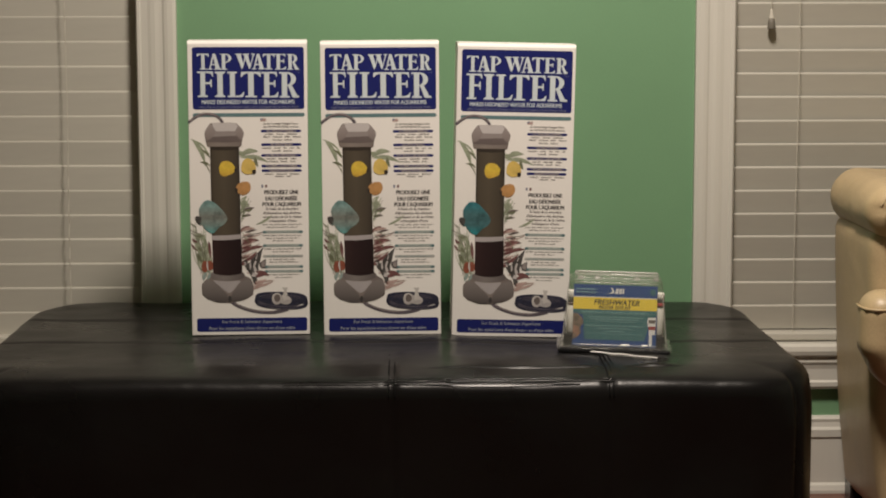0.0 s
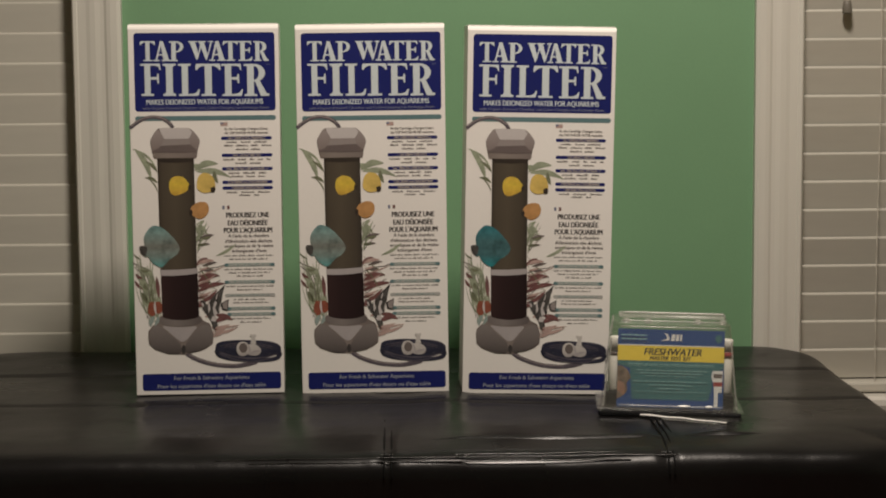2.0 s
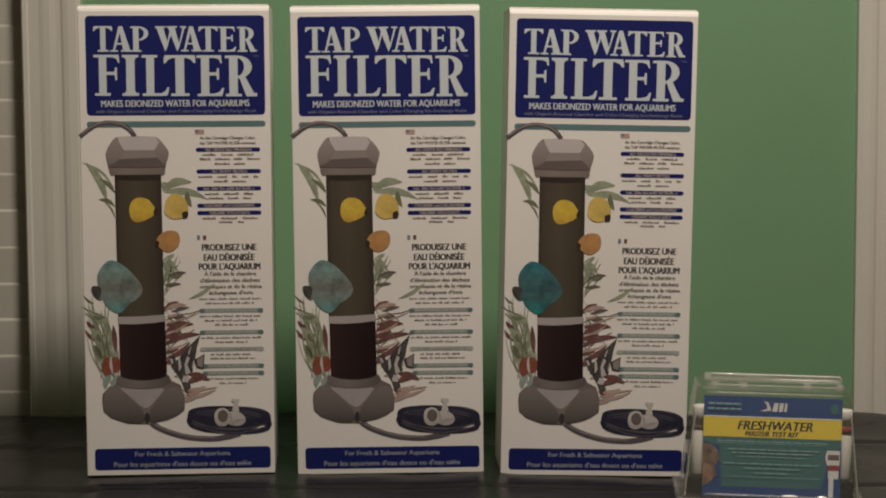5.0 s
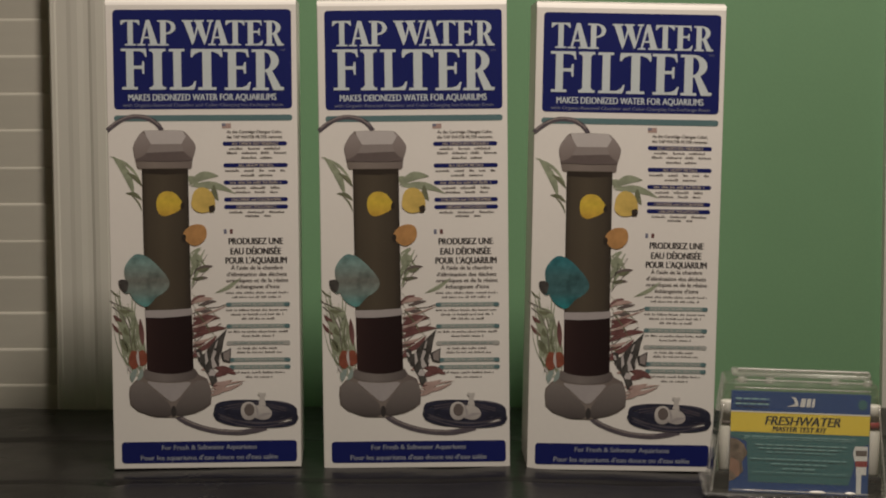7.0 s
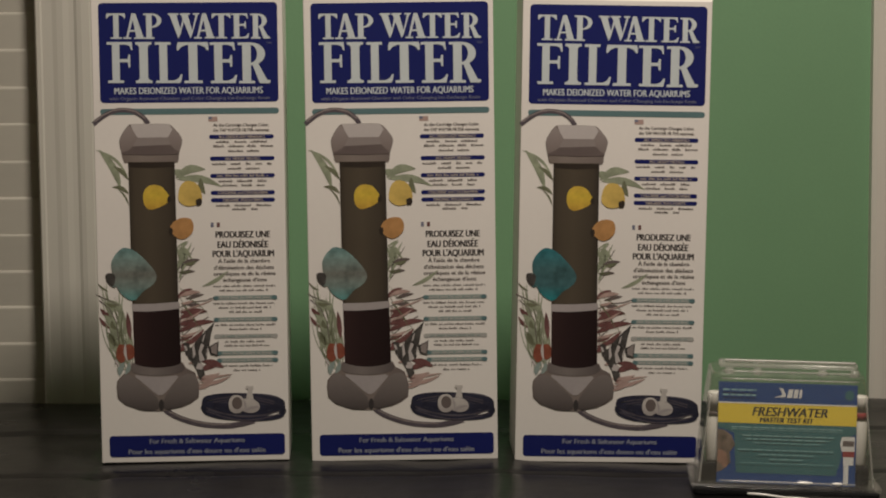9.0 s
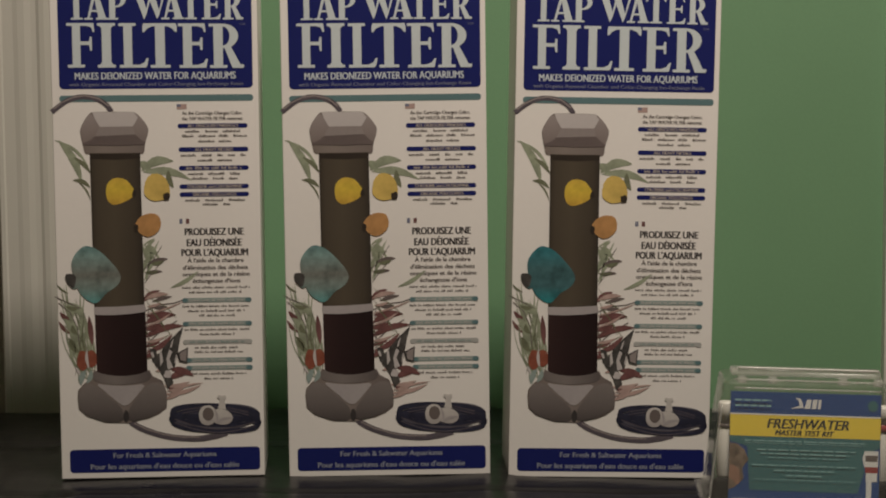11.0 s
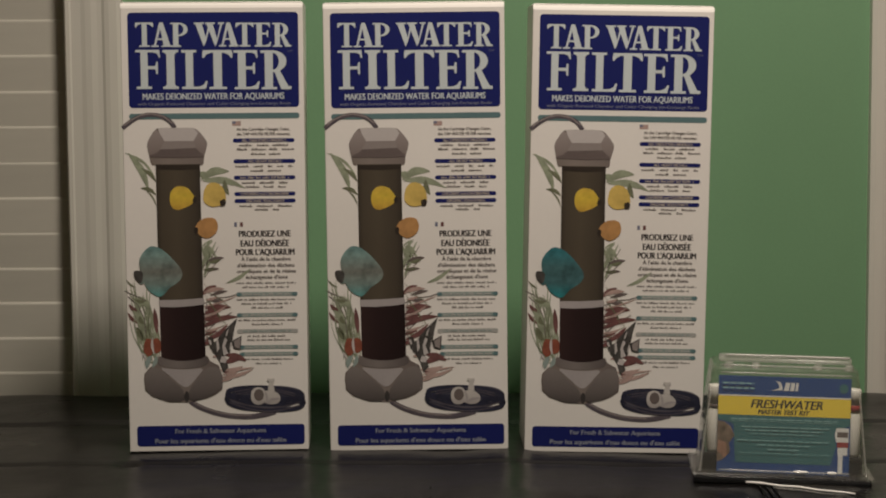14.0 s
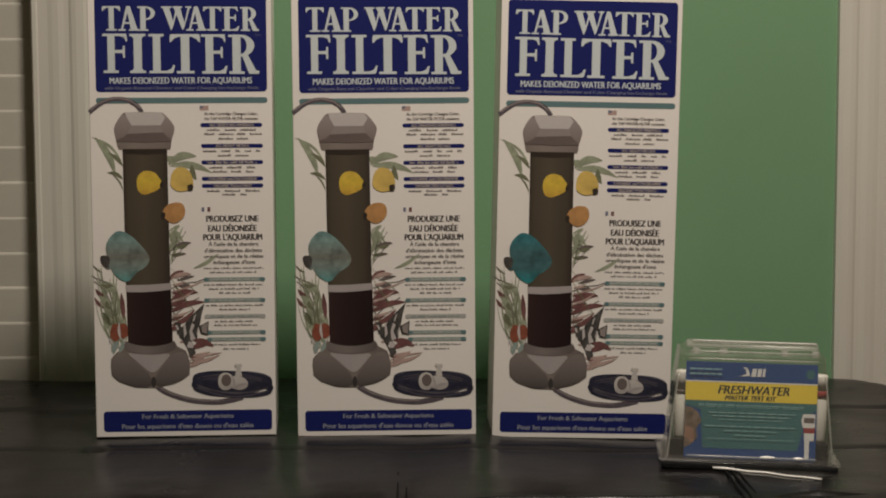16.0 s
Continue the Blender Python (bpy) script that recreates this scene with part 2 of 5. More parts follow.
_body, _mix = _n.new("ShaderNodeBsdfPrincipled"), _n.new("ShaderNodeMixShader")
_body.inputs["Base Color"].default_value, _body.inputs["Roughness"].default_value = (0.70, 0.66, 0.58, 1), 0.25
_mix.inputs[0].default_value = 0.035
_out = _n["Material Output"]
_l.new(_out.inputs["Surface"].links[0].from_socket, _mix.inputs[1])
_l.new(_body.outputs[0], _mix.inputs[2])
_l.new(_mix.outputs[0], _out.inputs["Surface"])
GLASS = clear_plastic("window_pane_glass", (0.9, 0.92, 0.9), 0.02)
NIGHT = principled("night_outside", (0.01, 0.012, 0.016), 0.9)


# ---- mesh helpers ----
def finish(name, bm, material, parent=None, label="", smooth=True):
    me = bpy.data.meshes.new(name)
    bm.normal_update()
    bm.to_mesh(me)
    bm.free()
    me.materials.append(material)
    if smooth:
        for p in me.polygons:
            p.use_smooth = True
    ob = new(name, me)
    if parent is not None:
        ob.parent = parent
    if label:
        ob["label"] = label
    return ob


def part(name, bm, material, parent, label="", smooth=False):
    return finish(name, bm, material, parent, label, smooth)


def thing(name, label, category, group="", kind="", m=None):
    ob = new(name)
    ob.empty_display_size = 0.05
    if m is not None:
        ob.matrix_world = m
    return tagged(ob, label, category, group, kind)


def slab(bm, x0, x1, y0, y1, z0, z1, r=0.0, seg=2):
    made = bmesh.ops.create_cube(bm, size=1.0)["verts"]
    bmesh.ops.scale(bm, verts=made, vec=(x1 - x0, y1 - y0, z1 - z0))
    bmesh.ops.translate(bm, verts=made, vec=((x0 + x1) / 2, (y0 + y1) / 2, (z0 + z1) / 2))
    if r > 0:
        edges = list({e for v in made for e in v.link_edges})
        bmesh.ops.bevel(bm, geom=edges, offset=r, segments=seg, affect="EDGES", profile=0.5)
    return bm


def box(x0, x1, y0, y1, z0, z1, r=0.0, seg=2):
    return slab(bmesh.new(), x0, x1, y0, y1, z0, z1, r, seg)


def profile_run(points, a, b, along="x"):
    """A moulding: a closed profile (offset out of the wall, height or width) swept from a to b."""
    bm = bmesh.new()
    rings = []
    for s in (a, b):
        rings.append([bm.verts.new((s, -d, h) if along == "x" else (h, -d, s)) for d, h in points])
    n = len(points)
    for i in range(n):
        bm.faces.new((rings[0][i], rings[0][(i + 1) % n], rings[1][(i + 1) % n], rings[1][i]))
    bm.faces.new(rings[0])
    bm.faces.new(rings[1])
    bmesh.ops.recalc_face_normals(bm, faces=bm.faces)
    return bm


def soft_block(x0, x1, y0, y1, z0, z1, r, step, bulge=None):
    """A padded block: a fine grid over a box, its edges rounded to r, then pushed out by bulge(point, normal)."""
    nx, ny, nz = [max(2, round(abs(b - a) / step)) for a, b in ((x0, x1), (y0, y1), (z0, z1))]
    bm = bmesh.new()
    seen = {}
    lo, hi = Vector((x0, y0, z0)), Vector((x1, y1, z1))
    rr = min(r, (hi.x - lo.x) / 2 - 1e-4, (hi.y - lo.y) / 2 - 1e-4, (hi.z - lo.z) / 2 - 1e-4)
    inner_lo, inner_hi = lo + Vector((rr,) * 3), hi - Vector((rr,) * 3)

    def at(i, j, k):
        if (i, j, k) not in seen:
            p = Vector((x0 + (x1 - x0) * i / nx, y0 + (y1 - y0) * j / ny, z0 + (z1 - z0) * k / nz))
            c = Vector([min(max(p[a], inner_lo[a]), inner_hi[a]) for a in range(3)])
            d = p - c
            nrm = d.normalized() if d.length > 1e-9 else Vector((0, 0, 1))
            p = c + nrm * rr
            if bulge:
                p = p + bulge(p, nrm)
            seen[(i, j, k)] = bm.verts.new(p)
        return seen[(i, j, k)]

    for i in range(nx):
        for j in range(ny):
            for k, flip in ((0, True), (nz, False)):
                q = [at(i, j, k), at(i + 1, j, k), at(i + 1, j + 1, k), at(i, j + 1, k)]
                bm.faces.new(q[::-1] if flip else q)
    for i in range(nx):
        for k in range(nz):
            for j, flip in ((0, False), (ny, True)):
                q = [at(i, j, k), at(i + 1, j, k), at(i + 1, j, k + 1), at(i, j, k + 1)]
                bm.faces.new(q[::-1] if flip else q)
    for j in range(ny):
        for k in range(nz):
            for i, flip in ((0, True), (nx, False)):
                q = [at(i, j, k), at(i, j + 1, k), at(i, j + 1, k + 1), at(i, j, k + 1)]
                bm.faces.new(q[::-1] if flip else q)
    return bm


def tube(points, r, sides=8, taper=1.0):
    bm = bmesh.new()
    rings = []
    pts = [Vector(p) for p in points]
    for i, p in enumerate(pts):
        d = (pts[min(i + 1, len(pts) - 1)] - pts[max(i - 1, 0)]).normalized()
        u = d.cross(Vector((0, 0, 1)) if abs(d.z) < 0.9 else Vector((1, 0, 0))).normalized()
        w = d.cross(u)
        q = r * (1 + (taper - 1) * i / max(len(pts) - 1, 1))
        rings.append([bm.verts.new(p + q * (math.cos(a) * u + math.sin(a) * w)) for a in [2 * math.pi * s / sides for s in range(sides)]])
    for a, b in zip(rings, rings[1:]):
        for s in range(sides):
            bm.faces.new((a[s], a[(s + 1) % sides], b[(s + 1) % sides], b[s]))
    bm.faces.new(rings[0])
    bm.faces.new(rings[-1])
    bmesh.ops.recalc_face_normals(bm, faces=bm.faces)
    return bm


def turned(profile, sides=16, centre=(0, 0, 0)):
    """A round thing: radius and height pairs turned about the upright."""
    bm = bmesh.new()
    rings = [[bm.verts.new((centre[0] + r * math.cos(2 * math.pi * s / sides), centre[1] + r * math.sin(2 * math.pi * s / sides), centre[2] + z)) for s in range(sides)] for r, z in profile]
    for a, b in zip(rings, rings[1:]):
        for s in range(sides):
            bm.faces.new((a[s], a[(s + 1) % sides], b[(s + 1) % sides], b[s]))
    bm.faces.new(rings[0])
    bm.faces.new(rings[-1])
    bmesh.ops.recalc_face_normals(bm, faces=bm.faces)
    return bm


# ---- room ----
WY = 0.40          # face of the window wall
FZ = 0.060         # floor level
CZ = 2.45          # ceiling level
SILL, HEAD = 0.347, 2.08
LEFT_IN, RIGHT_IN = -0.472, 0.670      # window edges beside the wall strip
WIN_W = 0.92


def wall_panel(name, x0, x1, y0, y1, z0, z1, material, label):
    return tagged(finish(name, box(x0, x1, y0, y1, z0, z1), material, smooth=False), label, "wall", kind="structure")


def window_wall():
    bm = bmesh.new()
    l0, l1, r0, r1 = LEFT_IN - WIN_W, LEFT_IN, RIGHT_IN, RIGHT_IN + WIN_W
    y0, y1 = WY, WY + 0.14
    slab(bm, -2.6, l0, y0, y1, FZ, CZ)
    slab(bm, l1, r0, y0, y1, FZ, CZ)
    slab(bm, r1, 2.6, y0, y1, FZ, CZ)
    for a, b in ((l0, l1), (r0, r1)):
        slab(bm, a, b, y0, y1, FZ, SILL)
        slab(bm, a, b, y0, y1, HEAD, CZ)
    return tagged(finish("wall_north", bm, WALL, smooth=False), "soft green painted wall between two windows", "wall", kind="structure")


window_wall()
# Unseen walls, added pale so that the lamp's light bounces back.
wall_panel("wall_east", 2.6, 2.72, -4.6, WY + 0.14, FZ, CZ, ROOM, "unseen pale side wall, added to bounce light")
wall_panel("wall_west", -2.72, -2.6, -4.6, WY + 0.14, FZ, CZ, ROOM, "unseen pale side wall, added to bounce light")
wall_panel("wall_south", -2.72, 2.72, -4.72, -4.6, FZ, CZ, ROOM, "unseen pale back wall, added to bounce light")
tagged(finish("ceiling", box(-2.72, 2.72, -4.72, WY + 0.14, CZ, CZ + 0.1), CEIL, smooth=False), "plain white painted ceiling", "ceiling", kind="structure")
floor = tagged(finish("floor", box(-2.72, 2.72, -4.72, WY + 0.14, FZ - 0.12, FZ - 0.012), GAP, smooth=False), "red-brown varnished wooden plank floor", "floor", kind="structure")


def casing(x_in, side):
    """Upright window casing with rounded beads; side: +1 where the wall strip lies to the right of the window."""
    w = 0.076
    prof = [(0, 0), (0.012, 0), (0.0145, 0.002), (0.0145, 0.007), (0.0128, 0.009), (0.0135, 0.022), (0.0150, 0.028), (0.0158, 0.036), (0.0150, 0.044), (0.0152, 0.050), (0.0172, 0.054), (0.0182, 0.060), (0.0178, 0.070), (0.0150, 0.076), (0, 0.076)]
    pts = [(d, x_in + side * h) for d, h in prof]
    return profile_run(pts, SILL + 0.012, HEAD + 0.08, "z"), w


def window_unit(name, x0, x1, wall_side):
    """Casing, sill, apron, sash and panes of one window in the wall; wall_side: +1 if the green strip is at x1."""
    ob = thing(name, "white painted window with fluted casing, closed blind", "window", kind="structure", m=pose(0, WY, 0))
    near, far = (x1, x0) if wall_side > 0 else (x0, x1)
    part("casing", casing(near, wall_side)[0], TRIM, ob, "fluted white window casing")
    part("casing", casing(far, -wall_side)[0], TRIM, ob, "fluted white window casing")
    head = [(0, HEAD), (0.02, HEAD), (0.022, HEAD + 0.07), (0.03, HEAD + 0.085), (0, HEAD + 0.085)]
    part("head_casing", profile_run(head, x0 - 0.08, x1 + 0.08), TRIM, ob)
    stool = [(-0.12, SILL - 0.016), (0.022, SILL - 0.016), (0.027, SILL - 0.011), (0.029, SILL - 0.003), (0.027, SILL + 0.006), (0.022, SILL + 0.011), (-0.12, SILL + 0.011)]
    part("window_sill", profile_run(stool, x0 - 0.085, x1 + 0.085), TRIM, ob, "rounded white window sill")
    z = SILL - 0.016
    apron = [(0, z), (0.020, z), (0.021, z - 0.010), (0.018, z - 0.016), (0.016, z - 0.024), (0.016, z - 0.046), (0.020, z - 0.050), (0.020, z - 0.058), (0.014, z - 0.064), (0, z - 0.066)]
    part("apron", profile_run(apron, x0 - 0.075, x1 + 0.075), TRIM, ob, "moulded white apron below the sill")
    for a, b in ((x0, x0 + 0.004), (x1 - 0.004, x1)):
        part("jamb", box(a, b, 0.002, 0.138, SILL + 0.012, HEAD - 0.002), TRIM, ob)
    f = bmesh.new()
    for a, b, c, d in ((x0 + 0.004, x0 + 0.06, SILL + 0.012, HEAD), (x1 - 0.06, x1 - 0.004, SILL + 0.012, HEAD), (x0 + 0.06, x1 - 0.06, SILL + 0.012, SILL + 0.07), (x0 + 0.06, x1 - 0.06, HEAD - 0.06, HEAD), (x0 + 0.06, x1 - 0.06, 1.18, 1.22)):
        slab(f, a, b, 0.09, 0.125, c, d, 0.003, 1)
    part("window_frame", f, TRIM, ob)
    for c, d in ((SILL + 0.07, 1.18), (1.22, HEAD - 0.06)):
        part("pane", box(x0 + 0.06, x1 - 0.06, 0.105, 0.109, c, d), GLASS, ob).visible_shadow = False
    return ob


window_unit("window_1", LEFT_IN - WIN_W, LEFT_IN, 1)
window_unit("window_2", RIGHT_IN, RIGHT_IN + WIN_W, -1)
tagged(finish("backdrop", box(-3, 3, 1.6, 1.62, -0.5, 3), NIGHT, smooth=False), "dark night outside the windows", "backdrop", kind="structure")


def slat_mesh(width, tilt):
    """One faux-wood slat, 50 mm across, nearly upright, with a rounded bead along its upper edge."""
    bm = bmesh.new()
    loop = [(-0.0010, -0.0245), (-0.0019, 0.0), (-0.0026, 0.0212), (-0.0025, 0.0228), (-0.0013, 0.0246), (0.0003, 0.0254), (0.0014, 0.0245), (0.0013, 0.0), (0.0014, -0.0245)]
    rings = []
    for x in (-width / 2, width / 2):
        ring = []
        for a, b in loop:
            ring.append(bm.verts.new((x, a * math.cos(tilt) - b * math.sin(tilt), a * math.sin(tilt) + b * math.cos(tilt))))
        rings.append(ring)
    k = len(rings[0])
    for i in range(k):
        bm.faces.new((rings[0][i], rings[0][(i + 1) % k], rings[1][(i + 1) % k], rings[1][i]))
    bm.faces.new(rings[0])
    bm.faces.new(rings[1])
    bmesh.ops.recalc_face_normals(bm, faces=bm.faces)
    me = bpy.data.meshes.new("slat")
    bm.to_mesh(me)
    bm.free()
    me.materials.append(SLAT)
    return me


def blind(x0, x1, z_first, pitch, tilt, cords, label):
    """A horizontal blind in the window: slats, bottom rail, ladder cords, head rail."""
    ob = thing("window_blind", label, "blind", "blinds in the windows", m=pose((x0 + x1) / 2, WY + 0.026, 0))
    w = x1 - x0
    me = slat_mesh(w, tilt)
    z = z_first
    while z < HEAD - 0.09:
        s = new("slat", me)
        s.parent = ob
        s.location = (random.uniform(-0.001, 0.001), random.uniform(-0.0008, 0.0008), z)
        s.rotation_euler = (radians(random.uniform(-1.2, 1.2)), radians(random.uniform(-0.10, 0.10)), 0)
        z += pitch
    part("bottom_rail", box(-w / 2, w / 2, -0.026, 0.022, SILL + 0.013, SILL + 0.030, 0.004, 2), SLAT, ob, "thick white bottom rail")
    part("head_rail", box(-w / 2, w / 2, -0.025, 0.03, HEAD - 0.06, HEAD - 0.004, 0.003, 1), SLAT, ob)
    for c in cords:
        pts = [(c + 0.0012 * math.sin(9 * h), -0.024 - 0.003 * math.cos(h * 2 * math.pi / pitch), h) for h in [SILL + 0.022 + i * 0.02275 for i in range(74)]]
        part("ladder_cord", tube(pts, 0.0009, 5), CORD, ob, "thin pale ladder cord")
    return ob


blind(LEFT_IN - WIN_W + 0.007, LEFT_IN - 0.007, 0.3965, 0.0477, radians(1.0), (0.322, -0.322), "closed off-white slatted blind in the window")
blind(RIGHT_IN + 0.007, RIGHT_IN + WIN_W - 0.007, 0.4045, 0.0453, radians(12.0), (-0.335, 0.335), "closed grey-white slatted blind with a pull cord")


def pull_cord():
    ob = thing("pull_cord", "thin white blind pull cord with a small tassel", "blind cord", m=pose(0.742, WY + 0.008, 0))
    part("cord", tube([(0.0006 * math.sin(40 * h), 0, h) for h in [1.004 + i * 0.05 for i in range(22)]], 0.0008, 5), CORD, ob)
    part("tassel_cap", turned([(0.0014, 0.020), (0.0026, 0.017), (0.0036, 0.009), (0.0056, 0.003), (0.0060, 0.0)], 14, (0, 0, 0.985)), CORD, ob, "small pale tapered cap", True)
    part("tassel", turned([(0.0060, 0.0), (0.0068, -0.004), (0.0080, -0.0175), (0.0074, -0.019), (0.002, -0.019)], 14, (0, 0, 0.985)), DULLCAP, ob, "dull grey bell-shaped tassel", True)
    return ob


pull_cord()


def baseboard(x0, x1):
    z = FZ
    prof = [(0, z), (0.026, z), (0.026, z + 0.006), (0.022, z + 0.016), (0.016, z + 0.020), (0.015, z + 0.108), (0.018, z + 0.112), (0.018, z + 0.126), (0.013, z + 0.131), (0.011, z + 0.140), (0.012, z + 0.146), (0.008, z + 0.151), (0, z + 0.152)]
    ob = finish("baseboard", profile_run(prof, x0, x1), TRIM, smooth=False)
    ob.location = (0, WY, 0)
    return tagged(ob, "tall moulded white baseboard along the wall", "baseboard", kind="structure")


baseboard(-2.6, 2.6)


# ---- bench ottoman ----
OT = 0.441          # height of the bench's top
SEAM_X = (-0.305, 0.006, 0.350)
SEAM_Y = (-0.06, 0.17)
OX, OY0, OY1 = 0.684, -0.346, 0.376
SAG = 0.0095        # the front edge of the top rolls down by this much


def sag(y):
    return SAG * min(1.0, max(0.0, (OY0 + 0.085 - y) / 0.070)) ** 1.6


def bench_bulge(p, n):
    up = max(n.z, 0.0)
    out = Vector((0, 0, 0))
    if up > 0.02:
        for s, deep in zip(SEAM_X, (0.08, 0.6, 1.0)):
            out -= n * deep * (0.0008 + 0.0027 * min(1.0, max(0.0, (-0.16 - p.y) / 0.08))) * up * math.exp(-((p.x - s) / 0.006) ** 2)
            out += n * 0.0008 * deep * up * min(1.0, max(0.0, (-0.16 - p.y) / 0.08)) * math.exp(-((abs(p.x - s) - 0.016) / 0.010) ** 2)
        out -= n * 0.006 * up * math.exp(-((p.x + 0.335) ** 2 + (p.y + 0.062) ** 2) / 0.00012)
        for s in SEAM_Y:
            out -= n * 0.0034 * up * math.exp(-((p.y - s) / 0.006) ** 2)
        wob = noise.noise(Vector((p.x * 5, p.y * 7, 3.0))) * 0.0035 + noise.noise(Vector((p.x * 16, p.y * 16, 9.0))) * 0.0012
        out += n * wob * up
    knots = ((-0.7, 0.0030), (-0.36, 0.0048), (-0.12, 0.0048), (0.10, 0.0032), (0.12, 0.0012), (0.32, -0.0035), (0.36, 0.0), (0.7, 0.0))
    for (xa, ha), (xb, hb) in zip(knots, knots[1:]):
        if xa <= p.x < xb:
            out.z += (ha + (hb - ha) * (p.x - xa) / (xb - xa)) * up * min(1.0, max(0.0, (p.y + 0.14) / 0.08))
    if n.y < -0.2:
        out += n * (noise.noise(Vector((p.x * 4, 1.0, p.z * 5))) * 0.006) * -n.y
        for s in SEAM_X[1:]:
            out -= n * 0.003 * -n.y * math.exp(-((p.x - s) / 0.006) ** 2)
    out.z += 0.0045 * up * min(1.0, max(0.0, (p.y - 0.15) / 0.18))
    out.z -= sag(p.y) * min(1.0, max(0.0, (p.z - 0.25) / 0.14))
    R = 0.12
    yc, hy = (OY0 + OY1) / 2, (OY1 - OY0) / 2
    dx, dy = abs(p.x) - (OX - R), abs(p.y - yc) - (hy - R)
    if dx > 0 and dy > 0:
        k = 1 - max(dx, dy) / math.hypot(dx, dy)
        out.x -= math.copysign(dx * k, p.x)
        out.y -= math.copysign(dy * k, p.y - yc)
    tuck = max(0.0, (p.z - 0.36) / 0.08)
    out.x -= p.x / OX * 0.012 * tuck * tuck
    return out


def edge_fold(y_mid, x0, x1, height, half, seed):
    """A low rounded fold in the leather behind the front edge."""
    bm = bmesh.new()
    rows = []
    n = max(20, round((x1 - x0) / 0.004))
    for i in range(n + 1):
        x = x0 + (x1 - x0) * i / n
        swell = (0.92 + 0.25 * noise.noise(Vector((x * 21, 5.0, seed)))) * min(1.0, (x - x0) / 0.07, (x1 - x) / 0.03 if x < 0.348 else (x1 - x) / 0.07)
        yc = y_mid + 0.005 * noise.noise(Vector((x * 11, 1.0, seed + 7.0)))
        row = []
        for k in range(15):
            u = -1 + 2 * k / 14
            y = yc + half * u
            row.append(bm.verts.new((x, y, OT - sag(y) - 0.0022 + (0.0012 + height * max(0.0, swell)) * math.cos(math.pi * u / 2) ** 2)))
        rows.append(row)
    for a, b in zip(rows, rows[1:]):
        for k in range(14):
            bm.faces.new((a[k], b[k], b[k + 1], a[k + 1]))
    bmesh.ops.recalc_face_normals(bm, faces=bm.faces)
    if sum(f.normal.z for f in bm.faces) < 0:
        bmesh.ops.reverse_faces(bm, faces=bm.faces)
    return bm


def bench():
    ob = thing("bench_ottoman", "long black leather bench ottoman with stitched panels", "ottoman", m=pose(0.008, 0, 0))
    part("cover", soft_block(-OX, OX, OY0, OY1, FZ + 0.035, OT, 0.027, 0.0075, bench_bulge), LEATHER, ob, "creased glossy black leather cover", True)
    for s, offsets in zip(SEAM_X[1:], ((-0.005, 0.004), (-0.0065, 0.0, 0.0065))):
        for k in offsets:
            pts = []
            for i in range(26):
                a = math.pi / 2 * i / 25
                pts.append((s + k + 0.002, OY0 + 0.027 - 0.0268 * math.sin(a), OT - 0.027 - SAG + 0.0268 * math.cos(a)))
            pts = [(s + k + 0.002, y, OT - 0.0006 - sag(y)) for y in (-0.17, -0.19, -0.21, -0.23, -0.25, -0.27, -0.285, -0.30)] + pts
            part("stitched_seam", tube(pts, 0.0013, 6), THREAD, ob, "dark stitched pleat", True)
    for fold in ((-0.282, 0.030, 0.346, 0.0042, 0.0095, 2.0), (-0.278, 0.354, 0.490, 0.0064, 0.0105, 4.5)):
        part("edge_fold", edge_fold(*fold), LEATHER, ob, "soft raised fold along the front edge", True)
    for dz, dy, xa, xb in ((0.0002, 0.030, -0.23, 0.44), (-0.0006, 0.0200, -0.27, 0.40), (-0.0024, 0.0125, -0.20, 0.46), (-0.0062, 0.0075, -0.16, 0.30)):
        pts = [(x, OY0 + dy + 0.0005 * math.sin(x * 31) - 0.0006, OT - SAG - 0.0012 + dz + 0.0003 * math.sin(x * 47 + dy * 90) - 0.0012 * max(0.0, (abs(x - (xa + xb) / 2) / ((xb - xa) / 2)) ** 6)) for x in [xa + (xb - xa) * i / 60 for i in range(61)]]
        part("edge_piping", tube(pts, 0.0011, 6), PIPING, ob, "thin leather piping on the front edge", True)
    for x in (-OX + 0.09, OX - 0.09):
        for y in (OY0 + 0.09, OY1 - 0.09):
            part("foot", turned([(0.022, 0.0), (0.026, 0.02), (0.028, 0.040)], 14, (x, y, FZ)), TRAY, ob, "short dark foot", True)
    return ob


bench()


